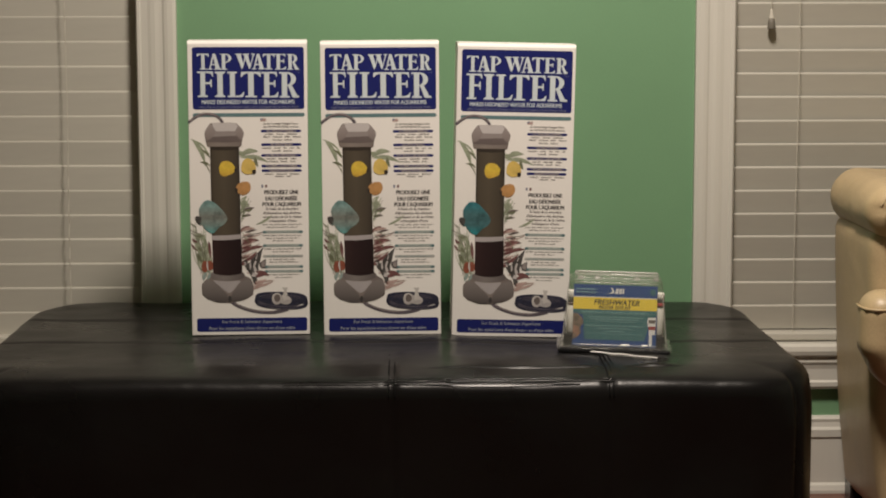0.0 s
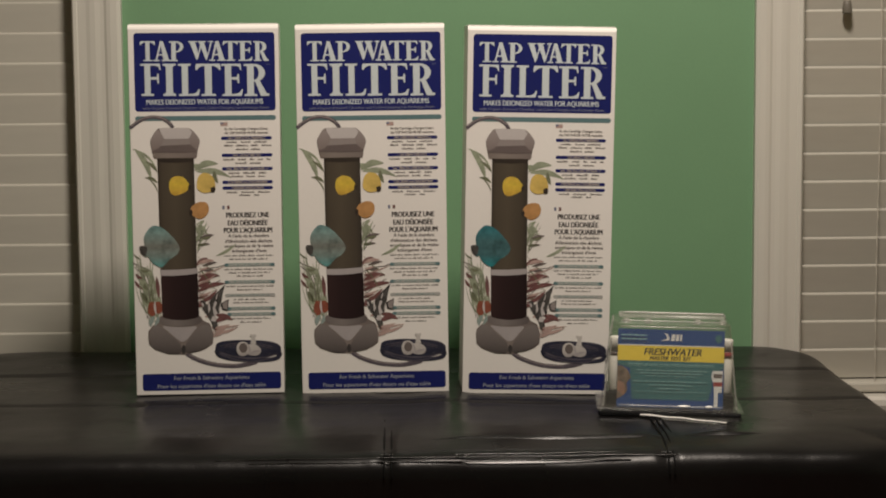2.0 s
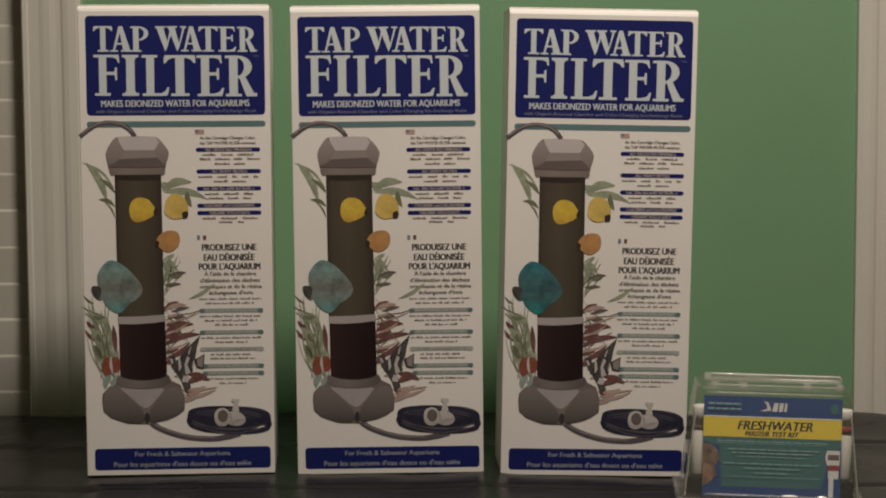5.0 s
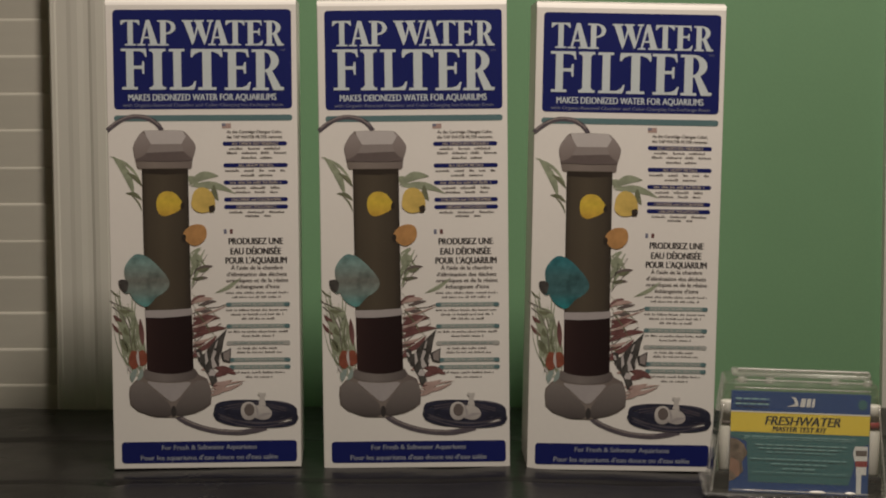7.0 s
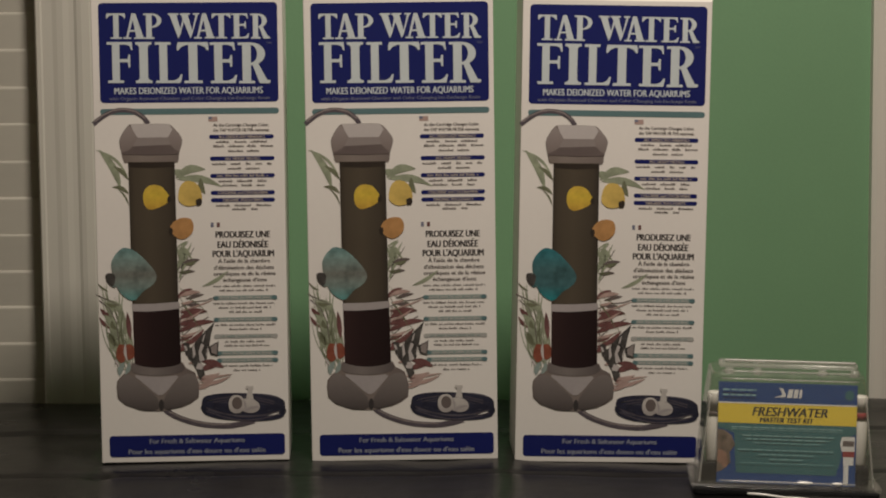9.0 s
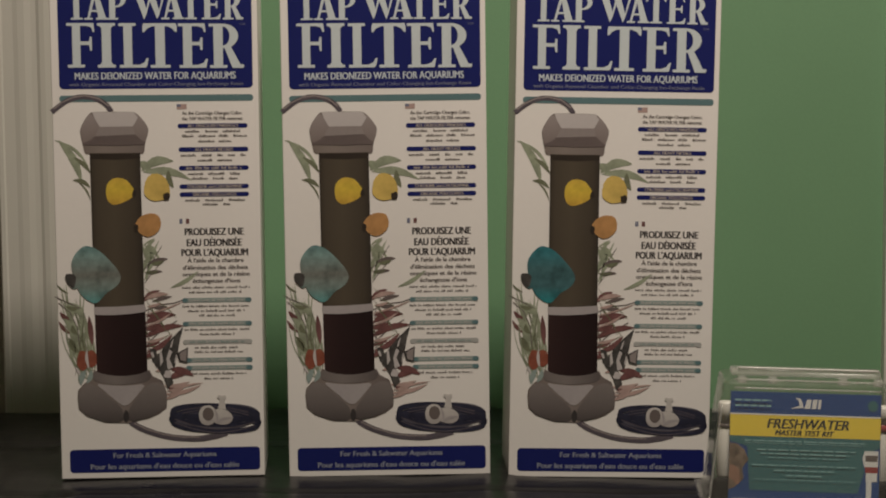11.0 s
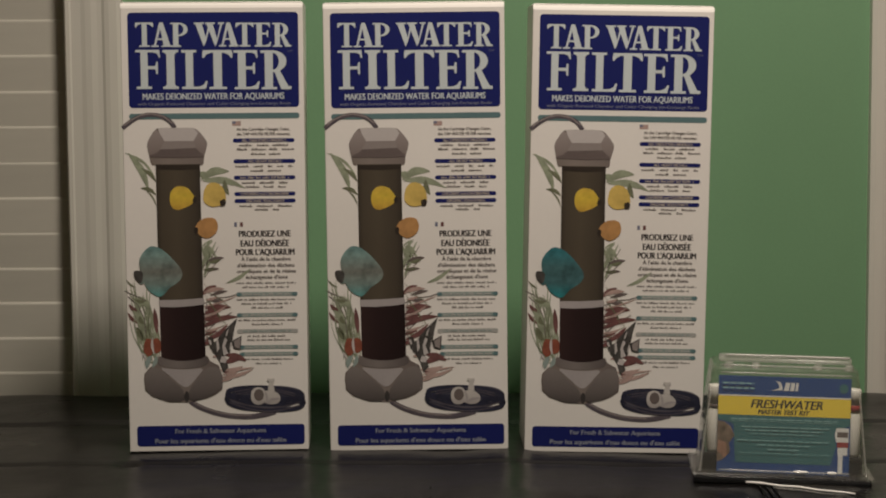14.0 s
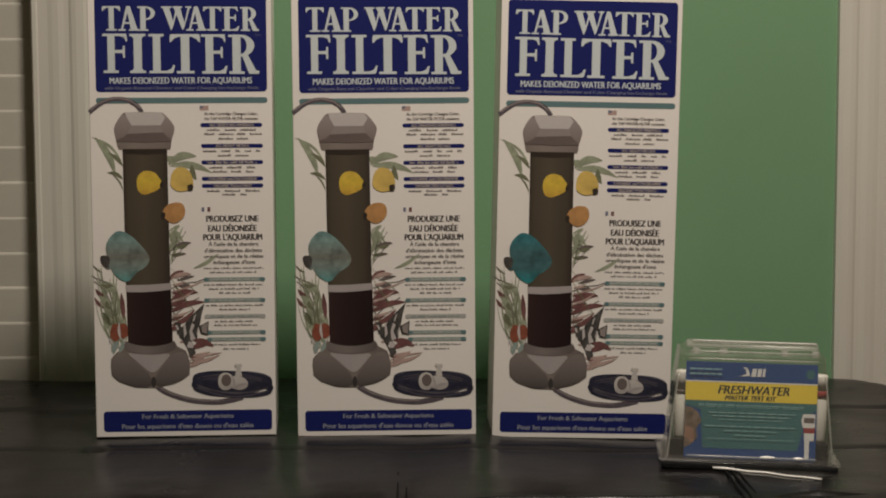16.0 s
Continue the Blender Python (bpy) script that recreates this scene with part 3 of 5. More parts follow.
# ---- cream sofa ----
def sofa():
    ob = thing("sofa", "cream leather sofa end with a padded rolled arm", "sofa", m=pose(0.050, 0, -0.026))

    def pad(p, n):
        d = n * (noise.noise(p * 9) * 0.006 + noise.noise(p * 26) * 0.0022)
        d -= n * 0.006 * math.exp(-((p.z - 0.685) / 0.006) ** 2) * max(0.0, -n.y)
        return d

    def side(p, n):
        lean = 0.045 * ((p.z - 0.64) / 0.6) ** 2 if p.z < 0.64 else 0.0
        return n * (noise.noise(p * 5) * 0.006) + Vector((lean * (1.0 if p.x < 0.95 else 0.0), 0, 0))

    def bolster(p, n):
        return n * (noise.noise(p * 8) * 0.006) + Vector((0.55 * max(0.0, 0.45 - p.z), 0.3 * max(0.0, 0.45 - p.z), 0))

    part("arm_panel", soft_block(0.800, 1.02, 0.02, 0.34, FZ + 0.046, 0.652, 0.035, 0.014, side), CREAM, ob, "smooth cream leather arm panel", True)
    arm = soft_block(0.788, 1.06, -0.02, 0.34, 0.632, 0.733, 0.050, 0.010, pad)
    for v in arm.verts:
        v.co.z -= 0.55 * max(0.0, v.co.x - 0.85) * max(0.0, 0.68 - v.co.z) * 8 * 0.25
    part("armrest", arm, CREAM, ob, "padded creased armrest with a seam", True)
    part("seat_cushion", soft_block(0.770, 1.6, -0.070, 0.018, 0.372, 0.545, 0.034, 0.010, bolster), CREAM, ob, "rounded cream leather front cushion", True)
    part("front_panel", soft_block(1.020, 1.6, -0.01, 0.30, FZ + 0.05, 0.405, 0.02, 0.016), CREAM, ob, "cream leather front panel", True)
    part("backrest", soft_block(1.02, 1.75, 0.16, 0.40 - 0.06, FZ + 0.09, 0.70, 0.05, 0.03), CREAM, ob, "cream leather back cushion", True)
    part("cushion_piping", tube([(0.769, 0.0, 0.520), (0.768, -0.030, 0.520), (0.773, -0.058, 0.520), (0.787, -0.071, 0.520)] + [(0.80 + 0.05 * i, -0.072, 0.520) for i in range(9)], 0.0025, 6), CREAM, ob, "sewn seam of the cushion", True)
    part("piping", tube([(0.802 + 0.022 * i / 10, -0.0225 - 0.0006 * i, 0.690 + 0.020 * math.sin(i * 0.25)) for i in range(11)] + [(0.83 + 0.02 * i, -0.024, 0.703 - 0.004 * i) for i in range(1, 11)], 0.0022, 6), CREAM, ob, "sewn seam of the arm", True)
    for x, y in ((0.86, 0.06), (0.86, 0.30), (1.5, 0.30), (1.5, -0.1)):
        part("foot", box(x - 0.025, x + 0.025, y - 0.025, y + 0.025, FZ + 0.026, FZ + 0.086, 0.004, 1), TRAY, ob, "dark wooden foot")
    return ob


sofa()


# ---- printing on card ----
# Artwork is drawn in sheet units of 0.606 mm; x from the sheet's edge, y down from just above the title panel.
def sheet(px, py):
    return ((px - 748.5) * 6.06e-4, (820.0 - py) * 6.06e-4)


def flat(bm, pts, lift):
    vs = [bm.verts.new((x, -lift * 0.3, z)) for x, z in pts]
    f = bm.faces.new(vs)
    if f.calc_area() > 0:
        f.normal_update()
        if f.normal.y > 0:
            f.normal_flip()
    return f


def rounded(x0, y0, x1, y1, r, n=5):
    pts = []
    for cx, cy, a0 in ((x1 - r, y0 + r, -90), (x1 - r, y1 - r, 0), (x0 + r, y1 - r, 90), (x0 + r, y0 + r, 180)):
        for i in range(n + 1):
            a = radians(a0 + 90 * i / n)
            pts.append((cx + r * math.cos(a), cy + r * math.sin(a)))
    return pts


def oval(cx, cy, rx, ry, turn=0.0, wob=0.0, seed=0, n=36, power=2.0):
    pts = []
    for i in range(n):
        a = 2 * math.pi * i / n
        c, s = math.cos(a), math.sin(a)
        q = (abs(c) ** power + abs(s) ** power) ** (-1 / power)
        k = q * (1 + wob * noise.noise(Vector((c * 1.6, s * 1.6, seed * 3.7))))
        x, y = rx * c * k, ry * s * k
        t = radians(turn)
        pts.append((cx + x * math.cos(t) - y * math.sin(t), cy + x * math.sin(t) + y * math.cos(t)))
    return pts


def to_card(pts):
    return [sheet(*p) for p in pts]


def leaf(x0, y0, x1, y1, w, bend=0.0, n=7):
    dx, dy = x1 - x0, y1 - y0
    d = math.hypot(dx, dy) or 1
    nx, ny = -dy / d, dx / d
    a, b = [], []
    for i in range(n + 1):
        t = i / n
        m = math.sin(math.pi * min(1, t * 0.96 + 0.02)) ** 0.8 * w / 2
        o = bend * math.sin(math.pi * t)
        px, py = x0 + dx * t + nx * o, y0 + dy * t + ny * o
        a.append((px + nx * m, py + ny * m))
        b.append((px - nx * m, py - ny * m))
    return a + b[::-1]


def ribbon(points, w):
    """Flat strip along points."""
    a, b = [], []
    for i, (x, y) in enumerate(points):
        x0, y0 = points[max(i - 1, 0)]
        x1, y1 = points[min(i + 1, len(points) - 1)]
        d = math.hypot(x1 - x0, y1 - y0) or 1
        nx, ny = -(y1 - y0) / d * w / 2, (x1 - x0) / d * w / 2
        a.append((x + nx, y + ny))
        b.append((x - nx, y - ny))
    return a + b[::-1]


def smooth_loop(pts, rounds=2):
    """Cut the corners of a closed outline until it runs smoothly."""
    for _ in range(rounds):
        pts = [q for (a, b), (c, d) in zip(pts, pts[1:] + pts[:1]) for q in ((0.75 * a + 0.25 * c, 0.75 * b + 0.25 * d), (0.25 * a + 0.75 * c, 0.25 * b + 0.75 * d))]
    return pts


def prints(shapes, lift):
    bm = bmesh.new()
    for i, s in enumerate(shapes):
        flat(bm, to_card(s), lift + 0.00004 * (i % 12))
    return bm


def prints_each(name, shapes, lift, material, parent, label=""):
    for i, s in enumerate(shapes):
        bm = bmesh.new()
        flat(bm, to_card(s), lift + 0.00004 * (i % 12))
        part(name, bm, material, parent, label)


def words(text, x0, x1, y_base, y_top, lift, mapper=None, bold=0.0, shear=0.0, heavy=0.0):
    """Lettering in the built-in font, fitted into a rectangle of the sheet (base line to top of capitals)."""
    cu = bpy.data.curves.new("lettering", "FONT")
    cu.body, cu.offset, cu.shear, cu.resolution_u = text, bold, shear, 3
    tmp = bpy.data.objects.new("lettering", cu)
    scene.collection.objects.link(tmp)
    me = bpy.data.meshes.new_from_object(tmp.evaluated_get(bpy.context.evaluated_depsgraph_get()))
    bpy.data.objects.remove(tmp)
    bpy.data.curves.remove(cu)
    bm = bmesh.new()
    bm.from_mesh(me)
    bpy.data.meshes.remove(me)
    lo, hi = min(v.co.x for v in bm.verts), max(v.co.x for v in bm.verts)
    for v in bm.verts:
        px = x0 + (v.co.x - lo) / (hi - lo) * (x1 - x0)
        py = y_base + (y_top - y_base) * v.co.y / 0.73
        x, z = (mapper or sheet)(px, py)
        v.co = (x, -lift * 0.3, z)
    if heavy:
        span = abs((mapper or sheet)(heavy, 0)[0] - (mapper or sheet)(0, 0)[0])
        twin = bmesh.ops.duplicate(bm, geom=bm.faces[:])["geom"]
        for v in twin:
            if isinstance(v, bmesh.types.BMVert):
                v.co += Vector((span, -0.00003, 0))
    bm.normal_update()
    for f in bm.faces:
        if f.normal.y > 0:
            f.normal_flip()
    return bm


# Serif capitals: strokes in a unit square, thick stems and slab serifs.
def bar(a, b, c, d):
    return [(a, c), (b, c), (b, d), (a, d)]


def bowl(x0, x1, y0, y1, t, t2, n=10):
    cx, cy, ry = x0, (y0 + y1) / 2, (y1 - y0) / 2
    quads = []
    for i in range(n):
        a0, a1 = [radians(-90 + 180 * k / n) for k in (i, i + 1)]
        o = [(cx + (x1 - cx) * math.cos(a), cy + ry * math.sin(a)) for a in (a0, a1)]
        q = [(cx + (x1 - cx - t) * math.cos(a), cy + (ry - t2) * math.sin(a)) for a in (a1, a0)]
        quads.append(o + q)
    return quads


def glyph(ch):
    s = 0.065
    if ch == "I":
        return [bar(0.24, 0.76, s, 1 - s), bar(0, 1, 0, s), bar(0, 1, 1 - s, 1), [(0.12, s), (0.88, s), (0.76, 0.12), (0.24, 0.12)], [(0.12, 1 - s), (0.24, 0.88), (0.76, 0.88), (0.88, 1 - s)]]
    if ch == "T":
        return [bar(0.365, 0.645, s, 0.93), bar(0.22, 0.80, 0, s), bar(0.02, 0.98, 0.93, 1), [(0, 0.95), (0.0, 0.80), (0.05, 0.80), (0.13, 0.88), (0.28, 0.93)], [(1, 0.95), (0.72, 0.93), (0.87, 0.88), (0.95, 0.80), (1, 0.80)]]
    if ch == "L":
        return [bar(0.16, 0.45, 0.05, 1 - s), bar(0.0, 0.58, 1 - s, 1), bar(0.02, 0.90, 0, s), [(0.90, 0), (0.95, 0.05), (1, 0.21), (0.93, 0.21), (0.86, 0.12), (0.70, s), (0.72, 0)]]
    if ch == "F":
        return [bar(0.20, 0.49, s, 0.94), bar(0, 0.97, 0.935, 1), [(0.97, 1), (0.68, 0.94), (0.88, 0.90), (0.94, 0.80), (1.0, 0.80)], bar(0.49, 0.82, 0.505, 0.585), [(0.80, 0.505), (0.83, 0.38), (0.90, 0.38), (0.90, 0.69), (0.83, 0.69), (0.80, 0.585)], bar(0.03, 0.64, 0, s)]
    if ch == "E":
        return [bar(0.16, 0.46, 0.05, 0.94), bar(0, 0.90, 0.935, 1), [(0.90, 1), (0.64, 0.94), (0.82, 0.90), (0.88, 0.80), (0.93, 0.80)], bar(0.46, 0.74, 0.505, 0.585), [(0.72, 0.505), (0.75, 0.40), (0.82, 0.40), (0.82, 0.68), (0.75, 0.68), (0.72, 0.585)], bar(0.03, 0.93, 0, s), [(0.93, 0), (1, 0.20), (0.93, 0.20), (0.84, 0.11), (0.66, s), (0.68, 0)]]
    if ch in "PR":
        w = 0.84 if ch == "R" else 1.0
        k = 0.86 if ch == "R" else 1.0
        g = [bar(0.15 * k, 0.46 * k, s, 1 - s), bar(0, 0.46 * k, 1 - s, 1), bar(0.02, 0.60 * k, 0, s)] + bowl(0.46 * k, w, 0.44, 1.0, 0.25, 0.065)
        if ch == "R":
            g += [[(0.44, 0.46), (0.62, 0.49), (0.90, 0.07), (0.66, 0.0)], [(0.66, 0.0), (0.98, 0.0), (1.0, 0.075), (0.88, 0.085)]]
        return g
    if ch == "A":
        return [[(0.13, s), (0.23, s), (0.48, 0.82), (0.40, 1.0)], [(0.40, 1.0), (0.58, 1.0), (0.93, s), (0.60, s), (0.42, 0.88)], bar(0.26, 0.66, 0.28, 0.35), bar(0, 0.36, 0, s), bar(0.50, 1.0, 0, s)]
    if ch == "W":
        return [[(0.05, 1 - s), (0.27, 1 - s), (0.42, 0.26), (0.32, 0.0)], [(0.32, 0.0), (0.38, 0.14), (0.57, 1 - s), (0.49, 1 - s)], [(0.42, 1 - s), (0.63, 1 - s), (0.78, 0.26), (0.70, 0.0)], [(0.70, 0.0), (0.76, 0.14), (0.95, 1 - s), (0.88, 1 - s)], bar(0, 0.34, 1 - s, 1), bar(0.38, 0.70, 1 - s, 1), bar(0.80, 1.0, 1 - s, 1)]
    return []


def serif_letter(bm, ch, x0, x1, y_base, y_top, lift):
    for i, q in enumerate(glyph(ch)):
        flat(bm, to_card([(x0 + a * (x1 - x0), y_base + (y_top - y_base) * b) for a, b in q]), lift + 0.00005 * i)
    return bm


def dashes(x0, x1, y, h, seed, fill=0.8):
    """A line of small print that cannot be read: words of fine upright bars."""
    rnd = random.Random(seed)
    out, x = [], x0
    while x < x1 - 2:
        for _ in range(rnd.randint(3, 8)):
            w = rnd.uniform(1.3, 2.2)
            up = h * rnd.choice((0.75, 0.85, 1.0, 1.3))
            if x + w > x1:
                break
            out.append([(x, y + h / 2), (x + w, y + h / 2), (x + w, y + h / 2 - up), (x, y + h / 2 - up)])
            x += w + 0.55
        x += rnd.uniform(1.6, 3.0) / fill
    return out


def lean(shapes):
    """The planting of the picture leans a little against the sheet's upright."""
    return [[(x - 2.5 - 0.012 * (y - 245), y - 0.0128 * (770 - y)) for x, y in s] for s in shapes]


def word_bars(extents, y, h, seed):
    """Small print that cannot be read: each word a run of fine upright bars."""
    rnd = random.Random(seed)
    out = []
    for a, b in extents:
        x = a
        while x < b - 1.2:
            w = min(rnd.uniform(1.3, 2.4), b - x)
            up = h * rnd.choice((0.8, 0.9, 1.0, 1.35))
            out.append([(x, y + h / 2), (x + w, y + h / 2), (x + w, y + h / 2 - up), (x, y + h / 2 - up)])
            x += w + 0.5
    return out


def carton():
    """A tall retail carton, 202 x 504 x 111 mm, printed on its front."""
    ob = thing("filter_carton", "tall white printed carton standing on the leather bench", "box", "cartons on the bench")
    X0, X1, H, D = -0.1022, 0.0996, 0.5045, 0.111
    fold = [(0, 0.0010), (0, H - 0.0058), (-0.0010, H - 0.0030), (-0.0040, H - 0.0004), (-0.0060, H), (-D, H), (-D, 0.0), (-0.0010, 0.0)]
    bm = profile_run(fold, X0, X1)
    upright = [e for e in bm.edges if abs(e.verts[0].co.y) < 1e-6 and abs(e.verts[1].co.y) < 1e-6 and abs(e.verts[0].co.x - e.verts[1].co.x) < 1e-6]
    bmesh.ops.bevel(bm, geom=upright, offset=0.0009, segments=2, affect="EDGES", profile=0.5)
    part("carton_body", bm, CARD, ob, "white coated card body", False)
    part("top_flap", box(X0 + 0.001, X1 - 0.001, 0.0065, D - 0.002, H + 0.0002, H + 0.0012, 0.0004, 1), CARD, ob, "tucked top flap")
    part("flap_edge", box(X0 + 0.004, X1 - 0.004, D - 0.0015, D + 0.0006, H - 0.030, H - 0.002), CARD_IN, ob)
    L1, L2, L3 = 0.0006, 0.0011, 0.0017

    panel = part("title_panel", prints([rounded(592.8, 5.2, 904.2, 179.1, 7)], L1), NAVY, ob, "navy blue title panel")
    tb = bmesh.new()
    for ch, a, b, top, foot in (("T", 606.5, 639.6, 23.2, 67.6), ("A", 635.6, 673.0, 23.4, 67.8), ("P", 670.8, 702.4, 23.8, 68.0),
                                ("W", 713.6, 768.5, 23.8, 67.6), ("A", 758.8, 795.2, 24.1, 67.9), ("T", 789.6, 822.6, 24.4, 68.1), ("E", 823.0, 855.0, 24.7, 68.4), ("R", 856.8, 891.4, 25.1, 68.8),
                                ("F", 606.2, 651.2, 72.9, 144.4), ("I", 655.6, 684.2, 73.2, 144.8), ("L", 689.8, 737.2, 73.7, 145.2), ("T", 728.0, 783.2, 74.1, 145.7), ("E", 785.2, 832.8, 74.6, 146.2), ("R", 834.6, 891.0, 75.2, 146.8)):
        serif_letter(tb, ch, a, b, foot, top, L2)
    part("title_lettering", tb, PALE, panel, "large pale serif lettering")
    part("subtitle_lettering", words("MAKES DEIONIZED WATER FOR AQUARIUMS", 617.8, 876.2, 164.0, 151.8, L2, heavy=0.8), PALE, panel)
    part("small_lettering", words("with Organic-Removal Chamber and Color-Changing Ion-Exchange Resin", 608.2, 888.0, 174.6, 168.6, L2, heavy=0.5), DIM, panel)
    part("trademark_lettering", words("TM", 883.5, 893, 78.2, 74.6, L2), DIM, panel)
    part("title_rule", prints([rounded(592.2, 189.5, 904.4, 200.0, 5)], L1), TEAL, ob, "grey-teal rounded rule")

    # Plant leaves behind the device.
    rnd = random.Random(4)
    pale = [leaf(592, 268, 628, 335, 13, -6), leaf(586, 268, 640, 312, 5, -8), leaf(722, 304, 740, 316, 14, 0), leaf(725, 318, 776, 303, 15, -8), leaf(728, 320, 800, 330, 13, -6), leaf(744, 318, 806, 334, 7, -4), leaf(770, 508, 815, 482, 7, 3)]
    pale += [leaf(726 + rnd.uniform(-2, 6), rnd.uniform(432, 500), rnd.uniform(738, 756), rnd.uniform(420, 470), rnd.uniform(3, 6), rnd.uniform(-5, 5)) for _ in range(16)]
    pale += [leaf(rnd.uniform(618, 645), rnd.uniform(640, 665), rnd.uniform(590, 640), rnd.uniform(500, 600), rnd.uniform(2, 4.5), rnd.uniform(-10, 10)) for _ in range(20)]
    pale += [leaf(rnd.uniform(622, 642), rnd.uniform(610, 660), rnd.uniform(584, 618), rnd.uniform(515, 570), rnd.uniform(1.2, 2.6), rnd.uniform(-14, 14)) for _ in range(14)]
    pale += [leaf(606, 560, 604, 532, 10, 4), leaf(612, 580, 596, 556, 9, 4), leaf(628, 556, 606, 530, 12, 3), leaf(634, 592, 628, 556, 9, 3)]
    prints_each("printed_pale_leaf", lean(pale), L1, LEAF, ob, "printed grey-green leaves")
    dark = [leaf(616, 296, 642, 320, 7, -3), leaf(614, 332, 642, 344, 7, -4), leaf(624, 336, 642, 364, 3, -3), leaf(768, 318, 776, 346, 10, 3), leaf(604, 590, 622, 612, 9, 3), leaf(600, 536, 622, 538, 7, 3), leaf(738, 468, 760, 464, 7, 2), leaf(728, 482, 750, 480, 6, 2), leaf(586, 500, 604, 514, 3, 2), leaf(610, 566, 618, 582, 8, 3)]
    dark += [leaf(rnd.uniform(612, 642), rnd.uniform(600, 650), rnd.uniform(592, 632), rnd.uniform(530, 590), rnd.uniform(1.6, 3.4), rnd.uniform(-8, 8)) for _ in range(9)]
    dark += [leaf(728 + rnd.uniform(-3, 4), rnd.uniform(500, 640), rnd.uniform(748, 786), rnd.uniform(500, 620), rnd.uniform(1.0, 2.0), rnd.uniform(-8, 8)) for _ in range(8)]
    prints_each("printed_dark_leaf", lean(dark), L1 + 0.0003, LEAFDARK, ob, "printed olive leaves")
    buds = [leaf(736, 466, 766, 461, 7, -1), leaf(730, 484, 757, 481, 6, -1), leaf(740, 530, 772, 522, 6, -1), leaf(742, 540, 764, 538, 6, 1)]
    prints_each("printed_bud", lean(buds), L1 + 0.0005, CAPDARK, ob, "printed dark buds on thin stems")
    red = [leaf(728, 566, 778, 552, 13, -6), leaf(726, 575, 756, 566, 9, 2), leaf(728, 588, 750, 580, 8, -2), leaf(730, 604, 752, 596, 7, -2), leaf(766, 657, 802, 645, 12, -3), leaf(724, 530, 752, 512, 9, -3), leaf(730, 553, 756, 548, 6, 2), leaf(637, 552, 642, 600, 9, 0)]
    red += [leaf(735, 585, 790, 570, 10, -5), leaf(730, 612, 772, 584, 9, 5), leaf(727, 622, 748, 604, 9, 2), leaf(768, 640, 806, 652, 11, -3), leaf(590, 545, 612, 560, 8, 3), leaf(588, 560, 606, 580, 6, 2), leaf(762, 652, 776, 680, 10, 2)]
    prints_each("printed_red_leaf", lean(red), L1 + 0.0003, MAROON, ob, "printed dull red leaves")
    pink = [leaf(728, 526, 766, 518, 8, -3), leaf(732, 538, 754, 533, 5, 1), leaf(726, 551, 790, 531, 3, 2), leaf(758, 682, 818, 668, 7, 4), leaf(756, 668, 800, 662, 6, 3), leaf(764, 676, 790, 672, 5, 2), leaf(728, 596, 760, 588, 5, 2), leaf(744, 644, 764, 634, 6, 2)]
    pink += [leaf(756, 690, 790, 676, 6, 2), leaf(760, 678, 822, 664, 4, -2), leaf(728, 570, 772, 548, 4, 3)]
    stems = [ribbon([(726, 606), (740, 590), (758, 574), (780, 562)], 1.6), ribbon([(728, 545), (752, 535), (775, 533), (790, 528)], 1.6), ribbon([(728, 630), (735, 600), (730, 570), (734, 545)], 1.4), ribbon([(588, 530), (606, 545), (618, 570), (622, 610)], 1.4), ribbon([(582, 520), (600, 528), (624, 540)], 1.4), ribbon([(726, 478), (740, 466), (756, 440)], 1.0), ribbon([(728, 500), (738, 486), (752, 470)], 1.0)]
    prints_each("printed_stem", lean(stems), L1 + 0.0004, CAPDARK, ob, "printed thin dark stems")
    prints_each("printed_pink_leaf", lean(pink), L1 + 0.0006, PINK, ob, "printed faded pink leaves")
    prints_each("printed_rust_patch", lean([oval(626, 624, 10, 17, 8, 0.2, 1), oval(641, 622, 8, 15, -6, 0.2, 2)]), L1 + 0.0008, RUST, ob, "plain rust-red printed patches")
    prints_each("printed_white_patch", lean([leaf(633, 606, 636, 638, 5, 2), leaf(614, 634, 622, 648, 4, 0)]), L1 + 0.0010, CAPLIGHT, ob, "plain pale printed patches")
    prints_each("printed_stalk", lean([leaf(630, 640, 622, 664, 10, 2), leaf(640, 640, 632, 662, 8, -2)]), L1 + 0.0008, SAGE, ob)

    # The pictured filter column.
    part("hose_print", prints([ribbon([(579.5, 216), (588, 209), (596.6, 202.6), (606, 197), (615, 194), (624, 191.8), (633, 191.5), (644, 192.6), (654, 196), (663, 201), (669, 206.6), (675.5, 216)], 8)], L2), HOSE, ob, "printed slate hose")
    part("hose_shine_print", prints([ribbon([(583, 211), (596, 200.6), (614, 192.2), (633, 189.6), (655, 194.5), (671, 207)], 2.0)], L2 + 0.0003), TAUPE, ob)
    part("tube_print", prints([[(638.9, 283), (719.9, 283), (721.4, 540), (640.2, 540)]], L1 + 0.0010), TUBE, ob, "printed brown column")
    part("tube_shade_print", prints([[(639, 284), (720, 284), (720, 292), (680, 294), (639, 292)]], L1 + 0.0012), TUBEEDGE, ob, "printed shade under the cap")
    part("tube_lower_print", prints([[(640.6, 542), (722.4, 540), (724, 646), (690, 652), (641.8, 646)]], L1 + 0.0010), RESIN, ob, "printed dark maroon column foot")
    part("tube_band_print", prints([[(639.6, 534.5), (680, 534.2), (721.8, 531.4), (723.4, 537), (722.8, 543.4), (700, 546.4), (668, 548.2), (640.4, 547.4)]], L1 + 0.0014), BANDINK, ob, "printed pale band")
